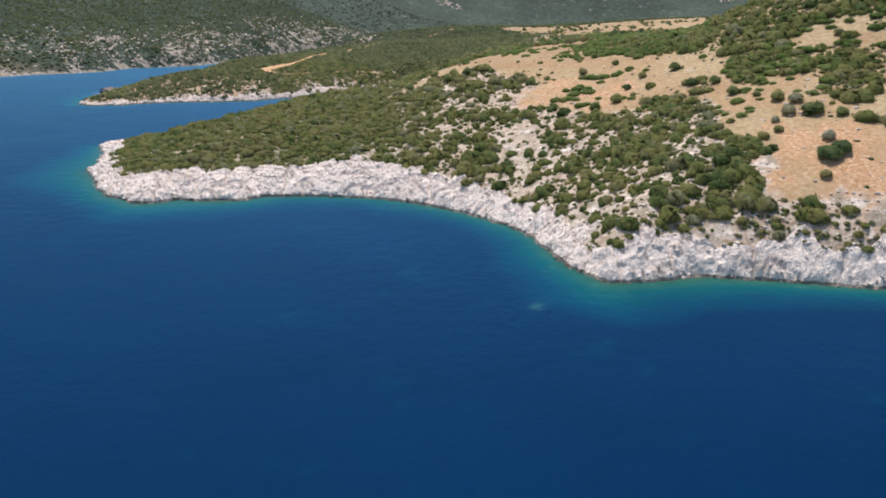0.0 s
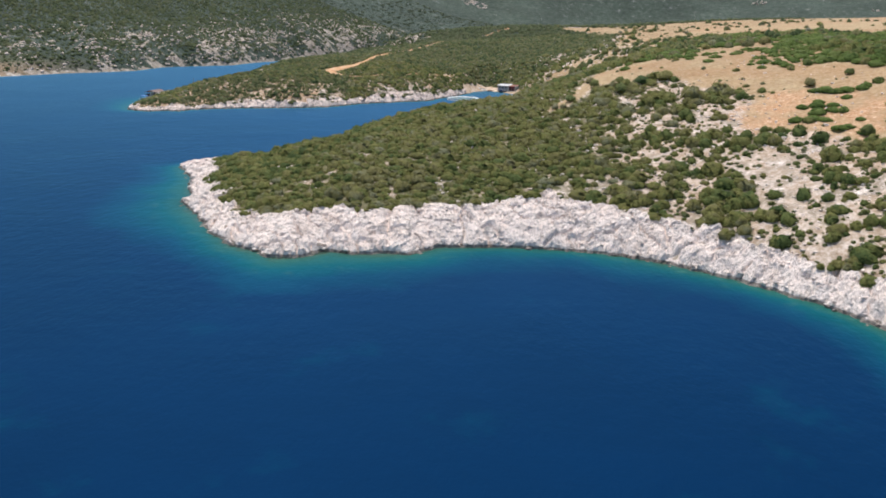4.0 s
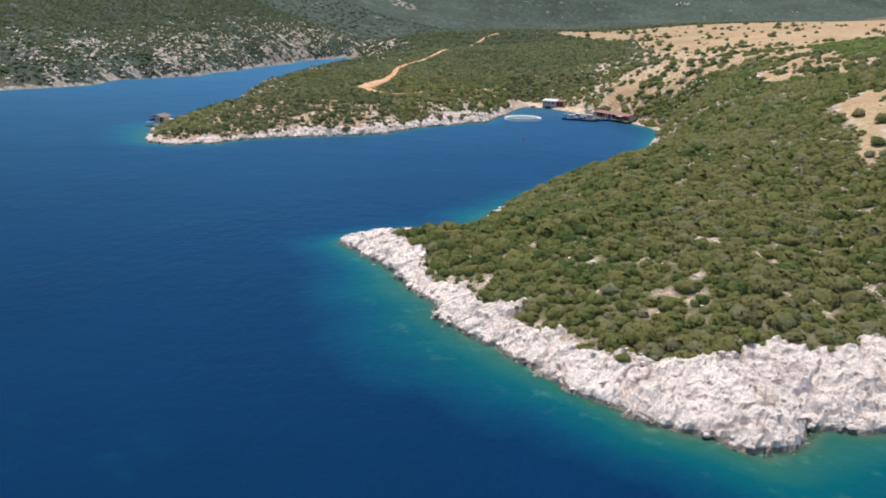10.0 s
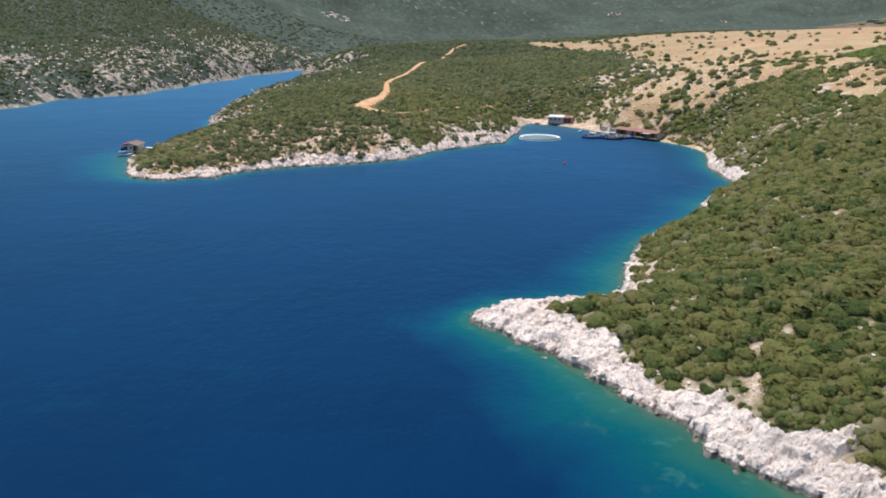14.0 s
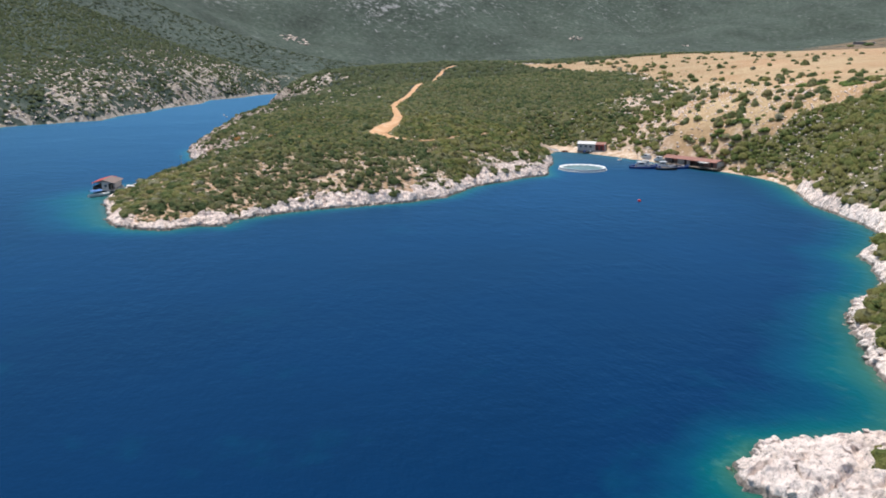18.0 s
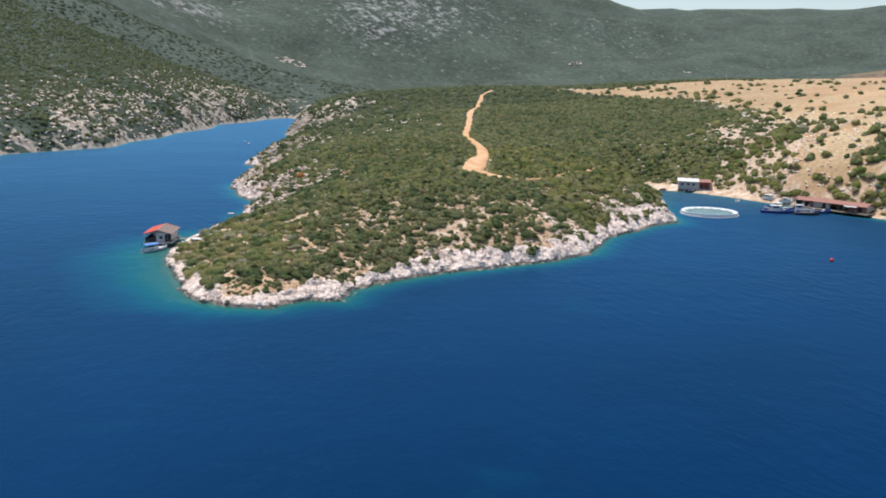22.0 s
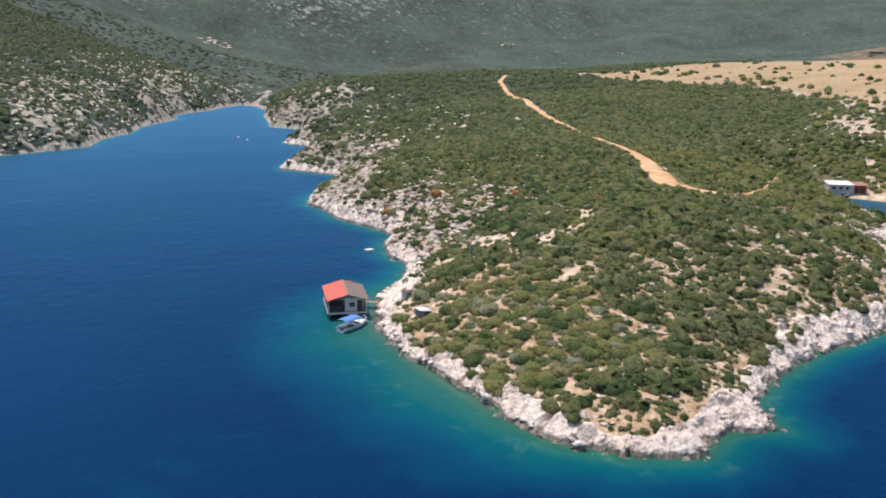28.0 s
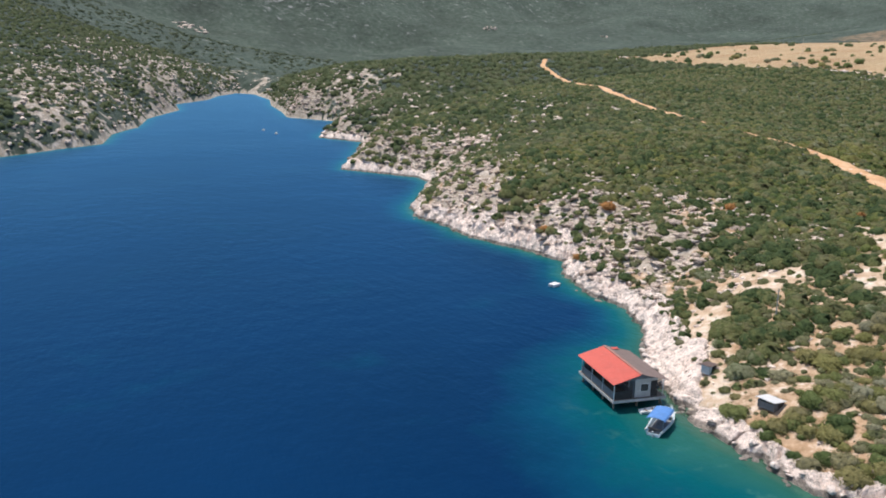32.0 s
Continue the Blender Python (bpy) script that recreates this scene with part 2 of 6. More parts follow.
def make_leaves(name, *hues):
    """Foliage whose hue runs through the given colours from plant to plant."""
    n = Nodes(name)
    tint = n.attribute("tint")
    fine = n.noise(2.4, 5, 0.75)
    col = n.ramp(n.sum("ADD", n.sum("MULTIPLY", tint, 0.82), n.sum("MULTIPLY", fine, 0.18)), *[(0.10 + 0.80 * i / (len(hues) - 1), h) for i, h in enumerate(hues)])
    col = n.mix(1.0, col, n.ramp(n.noise(2.6, 6, 0.78), (0.34, 0.52), (0.46, 0.95), (0.54, 1.10), (0.68, 1.65)), "MULTIPLY")
    n.done(col, 0.75, n.bump(n.noise(2.3, 6, 0.75), 0.7, 0.45), spec=0.15)
    glow = n.node("ShaderNodeBsdfTranslucent", Color=hues[1])
    n.wire(col, glow.inputs[0])
    blend = n.tree.nodes.new("ShaderNodeMixShader")
    blend.inputs[0].default_value = 0.42
    n.wire(n.bsdf.outputs[0], blend.inputs[1])
    n.wire(glow.outputs[0], blend.inputs[2])
    n.wire(blend.outputs[0], n.out.inputs[0])
    return n.mat


MACCHIA = ((0.062, 0.098, 0.031), (0.108, 0.144, 0.044), (0.158, 0.180, 0.056), (0.214, 0.212, 0.068), (0.214, 0.198, 0.080), (0.240, 0.248, 0.146))


def make_single_leaves():
    """The same foliage for shrubs that stand as things: each one's shade from its own random number."""
    mat = make_leaves("macchia_leaves_single", *[(r * 1.30, g * 1.24, b * 1.45) for r, g, b in MACCHIA])
    for node in mat.node_tree.nodes:
        if node.type == "ATTRIBUTE":
            info = mat.node_tree.nodes.new("ShaderNodeObjectInfo")
            for link in list(node.outputs["Fac"].links):
                mat.node_tree.links.new(info.outputs["Random"], link.to_socket)
    return mat


def make_track():
    n = Nodes("orange_earth")
    col = n.ramp(n.noise(0.25, 7, 0.7), (0.3, (0.42, 0.225, 0.11)), (0.5, (0.56, 0.335, 0.185)), (0.7, (0.62, 0.43, 0.28)))
    return n.done(col, 0.95, n.bump(n.noise(0.8, 7, 0.7), 0.5, 0.3), spec=0.1)


ROAD_EARTH = make_track()
ROCK, GROUND, WATER = make_rock(), make_ground(), make_water()
GREY_ROCK = make_rock("grey_limestone", (1.01, 0.97, 0.945))
CRAG_ROCK = make_rock("weathered_crag_limestone", (0.92, 0.87, 0.83))
BLUFF_ROCK = make_rock("grey_bluff_limestone", (0.66, 0.61, 0.56))
LEAVES = make_leaves("macchia_leaves", *MACCHIA)
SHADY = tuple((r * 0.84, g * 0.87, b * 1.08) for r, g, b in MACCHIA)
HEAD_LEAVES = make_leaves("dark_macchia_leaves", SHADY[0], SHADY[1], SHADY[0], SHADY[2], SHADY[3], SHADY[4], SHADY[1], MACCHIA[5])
SINGLE_LEAVES = make_single_leaves()
FRESH_LEAVES = make_leaves("low_green_leaves", (0.085, 0.135, 0.030), (0.135, 0.195, 0.046), (0.20, 0.24, 0.075))
DRY_LEAVES = make_leaves("dry_orange_leaves", (0.44, 0.22, 0.08), (0.54, 0.31, 0.12), (0.60, 0.38, 0.17))
GREY_LEAVES = make_leaves("grey_green_leaves", (0.055, 0.080, 0.036), (0.085, 0.112, 0.050), (0.115, 0.135, 0.062), (0.145, 0.152, 0.085))
SAGE_LEAVES = make_leaves("sage_leaves", (0.10, 0.12, 0.05), (0.15, 0.16, 0.075), (0.19, 0.19, 0.10), (0.24, 0.225, 0.135))
HILL_LEAVES = make_leaves("far_wood_leaves", (0.060, 0.082, 0.046), (0.084, 0.106, 0.060), (0.108, 0.126, 0.076))

# ---- the plan of the coast: shorelines as corner points, in metres ----
SHORE_SOUTH = [(5200, -300), (1500, 0), (600, 70), (260, 118), (130, 140), (82, 147), (66, 151), (51, 154), (39, 151), (31, 150),
               (26, 159), (23, 170), (21, 182), (16, 194), (5, 208), (-9, 220), (-20, 225), (-38, 227.5), (-50, 226), (-55, 221),
               (-66, 220.5), (-72, 222.5), (-75, 218), (-81, 216), (-86, 221), (-92, 225), (-98, 234), (-102, 243), (-106, 251),
               (-110, 257), (-114, 266), (-113, 273), (-117, 282), (-120, 293), (-125, 306), (-130, 314)]
SHORE_BAY = [(-129, 318), (-122, 322.5), (-112, 321), (-104, 320.5), (-98, 325), (-94, 333), (-90, 341), (-84, 350), (-78, 359),
             (-69, 367), (-62, 370), (-54, 377), (-46, 388), (-42, 396), (-30, 404), (-19, 415), (-14, 426), (-11, 437), (-7, 454),
             (3, 472), (12, 490), (15, 505), (13, 520), (9, 534), (5, 547), (-1, 562), (-6, 580), (-13, 595), (-23, 604),
             (-30, 594), (-40, 568), (-51, 549), (-58, 531), (-70, 527), (-81, 519), (-92, 513)]
SHORE_HEAD = [(-107, 494), (-121, 487), (-134, 484), (-150, 481.5), (-163, 476), (-172, 471.5), (-176, 463), (-182, 465),
              (-190, 461), (-197, 464), (-203, 470), (-205, 480), (-206, 490), (-208, 503), (-207.5, 515), (-206, 523), (-201, 535),
              (-192, 545), (-186.5, 556), (-187.5, 566), (-184, 578), (-178, 585), (-181, 600), (-185, 614), (-184, 628),
              (-186, 637), (-182, 650), (-159, 685), (-158, 697), (-174, 724), (-160, 750), (-136, 801), (-148, 826), (-125, 870)]
SHORE_INLET = [(-108, 902), (-128, 942), (-118, 990), (-109, 1046), (-92, 1110), (-84, 1190), (-95, 1212), (-120, 1170), (-137, 1125),
               (-170, 1075), (-177, 1020), (-205, 958), (-217, 905), (-232, 873), (-240, 832), (-262, 815), (-290, 790),
               (-296, 740), (-317, 715), (-335, 700), (-365, 655), (-440, 600), (-700, 480), (-1500, 250), (-5200, -200)]
COAST = np.array(SHORE_SOUTH + SHORE_BAY + SHORE_HEAD + SHORE_INLET, float)


def shore_distance(x, y):
    """Signed distance to the shoreline: positive on land."""
    x, y = np.asarray(x, float).ravel(), np.asarray(y, float).ravel()
    best = np.full(x.shape, 1e12)
    inside = np.zeros(x.shape, bool)
    ring = np.vstack([COAST, [(-5200, 9000), (5200, 9000), COAST[0]]])
    for i, ((ax, ay), (bx, by)) in enumerate(zip(ring[:-1], ring[1:])):
        if i < len(COAST) - 1:
            dx, dy = bx - ax, by - ay
            k = np.clip(((x - ax) * dx + (y - ay) * dy) / (dx * dx + dy * dy), 0, 1)
            best = np.minimum(best, (x - ax - k * dx) ** 2 + (y - ay - k * dy) ** 2)
        if ay != by:
            cross = (ay > y) != (by > y)
            inside ^= cross & (x < (bx - ax) * (y - ay) / (by - ay) + ax)
    return np.where(inside, 1, -1) * np.sqrt(best)


def lattice(ix, iy, seed):
    h = (ix * 374761393 + iy * 668265263 + seed * 974634777) & 0x7FFFFFFF
    h = ((h ^ (h >> 13)) * 1274126177) & 0x7FFFFFFF
    return ((h ^ (h >> 16)) & 0xFFFF) / 65535.0


def value_noise(x, y, size, seed):
    """Smooth noise of that grain size, 0 to 1."""
    u, v = np.asarray(x) / size, np.asarray(y) / size
    iu, iv = np.floor(u).astype(np.int64), np.floor(v).astype(np.int64)
    fu, fv = u - iu, v - iv
    fu, fv = fu * fu * (3 - 2 * fu), fv * fv * (3 - 2 * fv)
    a, b = lattice(iu, iv, seed), lattice(iu + 1, iv, seed)
    c, d = lattice(iu, iv + 1, seed), lattice(iu + 1, iv + 1, seed)
    return (a + (b - a) * fu) * (1 - fv) + (c + (d - c) * fu) * fv


def smooth(a, b, v):
    k = np.clip((v - a) / (b - a), 0, 1)
    return k * k * (3 - 2 * k)

HILLS = [(60, 270, 60, -6.0), (110, 260, 70, 17.9), (20, 320, 45, 10.9), (-40, 262, 30, 1.2), (-80, 270, 24, 6.8), (150, 380, 110, 5.1),
         (40, 420, 60, 19.3), (60, 520, 70, 8.9), (200, 650, 130, 15.6), (100, 800, 130, -1.0), (-120, 560, 35, -1.0), (-95, 630, 55, 6.2), (-156, 588, 28, 2.6),
         (-20, 680, 80, -6.5), (-52, 742, 48, 7.5), (40, 432, 34, -6.5), (150, 286, 36, 24.0), (40, 245, 30, 1.0), (-60, 300, 22, 1.4), (-160, 520, 28, 7.3), (-165, 620, 30, 2.3), (-100, 850, 70, -11.5), (330, 950, 220, 3.1), (265, 960, 115, 7.0), (0, 885, 58, 7.0), (-290, 960, 70,
         -3.4)]
RANGES = [(-450, 1000, 160, -29.7), (-60, 1300, 150, -44.4), (-130, 1180, 60, 8.4), (500, 500, 260, 22.0), (-620, 1300, 230, 34.2), (-720,
          900, 200, 157.0), (300, 1250, 260, 3.2), (350, 200, 150, 54.9), (-280, 1700, 200, -29.1), (1000, 900, 300, 102.8), (-90, 305, 14,
          1.7), (-60, 330, 22, 7.8), (-178, 500, 16, -1.5)]
FAR_RANGES = [(700, 1400, 420, 20.4), (100, 1700, 350, -79.5), (-500, 1600, 300, 41.2), (900,
          2300, 450, -23.2), (400, 3200, 600, 368.1), (1600, 3000, 600, 78.7), (2400, 2400, 700, 115.8), (-1500, 2500, 900, 837.0), (-1500,
          1000, 600, -310.4), (3500, 2500, 1100, 223.6), (1500, 700, 600, -6.7), (0, 4500, 700, 135.7), (2000, 4500, 1000, 202.3), (-400,
          2300, 350, -160.8), (60, 1960, 230, -52.0), (650, 2110, 300, -58.0), (0, 1430, 90, 12.0), (-170, 1165, 50, -11.0)]
RISES = [(-30, 226, 42, 2.6), (62, 152, 34, 4.0), (-183, 605, 40, 1.8), (-15, 420, 40, 0.6), (-120, 492, 30, 1.2), (-140, 800, 90, 1.4), (-230, 950, 150, 0.4)]


def spots(x, y, base, humps):
    """A value over the plan: a base and soft round humps (x, y, radius, height)."""
    out = base + 0 * x
    for hx, hy, r, h in humps:
        out = out + h * np.exp(-((x - hx) ** 2 + (y - hy) ** 2) / (2 * r * r))
    return out


def land_height(x, y, d):
    """The smooth lie of the land at signed shore distance d: sea floor, rocky rise from the water, hills behind."""
    shore = np.maximum(d, 0)
    z = spots(x, y, 1.9, RISES) * (1 - np.exp(-shore / 7.0))
    back = 1 - np.exp(-shore / 28.0)
    z = z + spots(x, y, 0.0, HILLS + RANGES + FAR_RANGES) * back
    return np.where(d > 0, z, -28 * (1 - np.exp(np.minimum(d, 0) / 45.0)))


# ---- helpers for meshes ----


def mesh_of(name, verts, tris, material, smooth_shade=False, normals=None, **attributes):
    """A mesh object's data from arrays of vertices and triangles or quads, with point attributes."""
    verts, tris = np.asarray(verts, np.float32), np.asarray(tris, np.int32)
    k = tris.shape[1]
    me = bpy.data.meshes.new(name)
    me.vertices.add(len(verts))
    me.vertices.foreach_set("co", verts.ravel())
    me.loops.add(tris.size)
    me.loops.foreach_set("vertex_index", tris.ravel())
    me.polygons.add(len(tris))
    me.polygons.foreach_set("loop_start", np.arange(0, tris.size, k, dtype=np.int32))
    me.polygons.foreach_set("use_smooth", np.full(len(tris), smooth_shade))
    for key, values in attributes.items():
        a = me.attributes.new(key, "FLOAT", "POINT")
        a.data.foreach_set("value", np.asarray(values, np.float32))
    if normals is not None:
        a = me.attributes.new("custom_normal", "FLOAT_VECTOR", "POINT")
        a.data.foreach_set("vector", np.asarray(normals, np.float32).ravel())
    me.update(calc_edges=True)
    me.materials.append(material)
    return me


def grid_faces(nx, ny, keep=None):
    i = np.arange(ny * nx).reshape(ny, nx)
    quads = np.stack([i[:-1, :-1], i[:-1, 1:], i[1:, 1:], i[1:, :-1]], -1).reshape(-1, 4)
    if keep is not None:
        quads = quads[keep.ravel()[quads].all(1)]
    return quads


def compact(verts, quads, *arrays):
    used = np.unique(quads)
    back = np.zeros(len(verts), np.int64)
    back[used] = np.arange(len(used))
    return [verts[used], back[quads]] + [a[used] for a in arrays]


def inside(poly, x, y):
    """Whether points lie in a polygon."""
    x, y = np.asarray(x), np.asarray(y)
    hit = np.zeros(x.shape, bool)
    for (ax, ay), (bx, by) in zip(poly, poly[1:] + poly[:1]):
        if ay != by:
            hit ^= ((ay > y) != (by > y)) & (x < (bx - ax) * (y - ay) / (by - ay) + ax)
    return hit


def part(name, bm, material, parent, label=""):
    """Links a bmesh as one mesh object under a thing or a part."""
    me = bpy.data.meshes.new(name)
    bm.to_mesh(me)
    bm.free()
    me.materials.append(material)
    ob = new(name, me)
    ob.parent = parent
    if label:
        tagged(ob, label)
    return ob


# ---- zones of the land ----
PLAIN = [(44, 462), (56, 484), (62, 503), (51, 506), (48, 514), (40, 509), (43, 523), (34, 521), (29, 524), (25, 536), (18, 540), (12, 556), (14, 572), (30, 583), (46, 617), (67, 672), (78, 714), (92, 755), (62, 830), (48, 880),
         (87, 900), (132, 920), (235, 972), (310, 985), (430, 930), (640, 820), (520, 560), (300, 440), (190, 300), (130, 215), (92, 160), (70, 166),
         (70, 184), (64, 200), (70, 222), (54, 232), (42, 241), (33, 252), (22, 260), (30, 282), (30, 290), (7, 311), (-3, 316), (-9, 305), (-20, 295),
         (-18, 302), (-10, 312), (-2, 339), (10, 345), (24, 352), (26, 380), (22, 405), (27, 440)]
BEACH = [(2, 476), (20, 480), (24, 520), (18, 545), (10, 570), (4, 600), (-12, 618), (-34, 612), (-40, 596), (-32, 575), (-20, 590), (-5, 560), (5, 520)]
HOUSE_PATH = [(-199, 533), (-192, 541), (-187, 541), (-184, 541), (-179, 543), (-181, 538), (-187, 534), (-192, 531), (-197, 526), (-202, 517), (-206, 514), (-205, 521), (-201, 527)]
TIP_SOIL = [(-118, 317), (-114, 318), (-111, 312), (-112, 305), (-115, 304), (-116, 311)]
SOIL_PATCHES = [HOUSE_PATH, [(-184, 541), (-178, 544), (-172, 540), (-171, 536), (-175, 532), (-180, 535)], [(-174, 525), (-169, 530), (-164, 529), (-152, 543), (-151, 538), (-160, 526), (-168, 519), (-174, 517), (-176, 520)], [(-180, 508), (-175, 510), (-172, 508), (-175, 504), (-180, 504)],
                [(-146, 495), (-141, 502), (-140, 497), (-144, 492)], [(-90, 521), (-85, 526), (-84, 520), (-88, 518)],
                [(-57, 566), (-50, 578), (-43, 588), (-38, 600), (-32, 612), (-37, 617), (-45, 604), (-53, 590), (-60, 574)], TIP_SOIL]


# bare reddish ground, clearings, closed thickets and low green mats on the near slopes
RED_GROUND = [[(77, 197), (84, 190), (95, 192), (100, 181), (90, 156), (82, 158), (78, 163), (72, 165), (66, 167), (70, 179)],
              [(21, 268), (31, 278), (42, 280), (53, 271), (58, 254), (54, 247), (45, 243), (39, 240), (33, 257), (24, 256)]]
CLEARINGS = [[(72, 236), (75, 222), (81, 215), (82, 208), (78, 208), (75, 196), (71, 200), (70, 216), (70, 226)],
             [(-4, 341), (4, 344), (8, 341), (16, 340), (20, 335), (23, 325), (23, 314), (18, 316), (8, 317), (-1, 314), (-6, 305), (-13, 299),
              (-21, 292), (-20, 297), (-14, 303), (-16, 310), (-10, 321)],
             [(-25, 326), (-19, 329), (-20, 323), (-26, 322)]] + RED_GROUND
THICKETS = [[(79, 239), (85, 247), (86, 258), (95, 269), (93, 293), (103, 293), (108, 279), (113, 257), (103, 248), (97, 241), (106, 232), (115, 224), (106, 203), (99, 200), (93, 210), (98, 215), (87, 228), (84, 221), (79, 229)],
            [(69, 330), (82, 306), (89, 278), (78, 265), (72, 277), (63, 291)],
            [(63, 166), (71, 161), (77, 158), (86, 158), (92, 152), (82, 150), (75, 152), (66, 156)],
            [(93, 299), (100, 315), (135, 330), (165, 300), (150, 235), (118, 225), (116, 247), (110, 249), (104, 250), (97, 255), (90, 250), (86, 254), (84, 266)],
            [(49, 231), (58, 237), (64, 236), (65, 226), (68, 215), (66, 206), (60, 211), (57, 200), (52, 200), (46, 214)],
            [(49, 179), (57, 185), (62, 179), (67, 180), (67, 173), (65, 169), (67, 166), (78, 162), (90, 154), (77, 155), (62, 160), (47, 168), (44, 172)],
            [(29, 196), (35, 204), (42, 203), (49, 200), (54, 196), (53, 184), (47, 181), (40, 188), (35, 183), (30, 185)],
            [(-4, 309), (3, 313), (10, 306), (16, 302), (12, 295), (3, 294), (0, 301), (-6, 302)]]
MATS = [[(40, 310), (55, 329), (84, 391), (100, 390), (110, 330), (87, 282), (82, 284), (83, 263), (77, 266), (73, 281), (66, 285), (59, 300), (48, 299)],
        [(78, 240), (84, 247), (89, 244), (97, 255), (99, 244), (98, 235), (104, 220), (100, 210), (96, 216), (93, 223), (88, 226), (82, 223), (80, 232)],
        [(100, 531), (132, 555), (175, 586), (175, 566), (110, 480), (67, 400), (47, 374), (59, 416), (67, 452)],
        [(14, 364), (19, 358), (24, 354), (30, 354), (37, 349), (37, 338), (30, 326), (26, 335), (18, 339), (12, 346)]]


STONY_SLOPE = [[(38, 664), (24, 636), (14, 618), (4, 602), (4, 586), (5, 568), (16, 574), (32, 580), (50, 606), (66, 655)]]
FAR_RED = [[(205, 655), (300, 850), (500, 1075), (620, 1090), (500, 940), (330, 760)], [(60, 560), (75, 590), (90, 590), (70, 555)], [(120, 650), (170, 760), (190, 760), (150, 655)]]


def within(polys, x, y, fray=2.0):
    """Whether points lie in any of the polygons, whose edges are frayed by that many metres."""
    u = x + (value_noise(x, y, 3.0, 201) - 0.5) * 2 * fray
    v = y + (value_noise(x, y, 3.0, 202) - 0.5) * 2 * fray
    out = np.zeros(np.shape(x), bool)
    for p in polys:
        out |= inside(p, u, v)
    return out


OUTCROPS = [(-167, 2217, 80, 1.0), (-230, 2160, 60, 0.7), (316, 2345, 110, 0.8), (210, 2240, 70, 0.6), (480, 2420, 100, 0.6), (900, 2400, 120, 0.4)]
ROCK_WIDTHS = [(-126, 313, 9, 8.0), (-58, 226, 22, 6.5), (-20, 226, 22, 5.5), (45, 154, 22, 1.0), (85, 150, 26, -1.8), (-125, 490, 18, 1.5), (-70, 528, 18, 5.0),
               (-84, 354, 20, -1.2), (-92, 322, 11, -4.0), (-77, 236, 8, 4.5), (-58, 395, 20, -0.8), (-199, 532, 5.5, 4.5), (-184, 575, 14, 2.0), (-183, 615, 20, 2.0)]


def bluff(x, y, d):
    """Broken rock between the shrubs on the side of the headland that faces the inlet, 0 to 1."""
    patch = smooth(0.40, 0.54, value_noise(x, y, 8, 151) * 0.5 + value_noise(x, y, 3.2, 152) * 0.5)
    return patch * smooth(546, 556, y) * (y < 1010) * (x > -200) * (x < -82) * (x < -150 + np.maximum(y - 600, 0) * 0.3) * smooth(0.5, 2.5, d) * (1 - smooth(13, 25, d + (value_noise(x, y, 12, 153) - 0.5) * 14))


def zones(x, y, d):
    """What covers the land: bare shore rock, open dry field, beach, open soil, far scrub; each 0 to 1."""
    warp = (value_noise(x, y, 14, 5) - 0.5) * 14 + (value_noise(x, y, 5, 6) - 0.5) * 6
    edge = warp * 0.26 + (value_noise(x, y, 2.6, 7) - 0.5) * 2.4 + np.maximum(value_noise(x, y, 5.0, 17) - 0.62, 0) * 16 * (y < 470)
    edge = edge * (1 - 0.75 * smooth(322, 340, y) * (y < 460))
    width = spots(x, y, np.where(y > 690, 1.3, np.where(y > 450, np.where((x < -178) & (y > 485), 2.2, 3.1), 4.8 - 2.3 * smooth(322, 345, y))), ROCK_WIDTHS)
    rock = 1 - smooth(-1.0, 1.0, d - width - edge)
    field = inside(PLAIN, x + warp * 0.5, y + warp * 0.4).astype(float)
    beach = (inside(BEACH, x, y) & (d < np.where(y > 575, np.where(x < -28, 6.0, np.where(x < -4, 11.0, 9.0)), np.where(y < 538, 2.2, 5.5)))).astype(float)
    soil = np.zeros(np.shape(x))
    for patch in SOIL_PATCHES:
        soil = np.maximum(soil, inside(patch, x + warp * 0.2, y + warp * 0.15))
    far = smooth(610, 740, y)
    steep = np.maximum((y > 700) & (x < -60), (x < -150) & (y > 560)) * (1 - smooth(35, 130, d))
    crag = 0.50 * smooth(0.44, 0.62, value_noise(x, y, 26, 8) * 0.3 + value_noise(x * 0.5 + y, y * 0.5 - x, 7, 9) * 0.35 + value_noise(x, y, 3.0, 10) * 0.35) * steep * np.where(y < 700, 0.8, 1.0)
    slope = 0.42 * (y < 330) * np.maximum(x > -12, (x > -50) * (d < 24)) * smooth(0.42, 0.60, value_noise(x, y, 11, 13) * 0.5 + value_noise(x, y, 4, 14) * 0.5) * (1 - smooth(60, 110, d))
    ledges = np.where(x > -115, 0.5, 0.30) * (y > 465) * (y < 600) * (x > -215) * (x < -38) * smooth(0.40, 0.58, value_noise(x, y, 9, 15) * 0.45 + value_noise(x, y, 3.5, 16) * 0.55) * (1 - smooth(np.where(x > -115, 14, 5), np.where(x > -115, 30, 13), d))
    slope = np.maximum(slope, ledges)
    rock = np.maximum(np.maximum(rock * (1 - beach), 0.85 * bluff(x, y, d)), np.maximum(crag, slope * (1 - field)))
    return rock, field, beach, soil, far, np.maximum(width + edge, 1.5)


def bare_spots(x, y):
    """Small openings in the scrub where pale stones show."""
    return smooth(0.68, 0.76, value_noise(x, y, 3.2, 53) * 0.5 + value_noise(x, y, 1.5, 54) * 0.5)


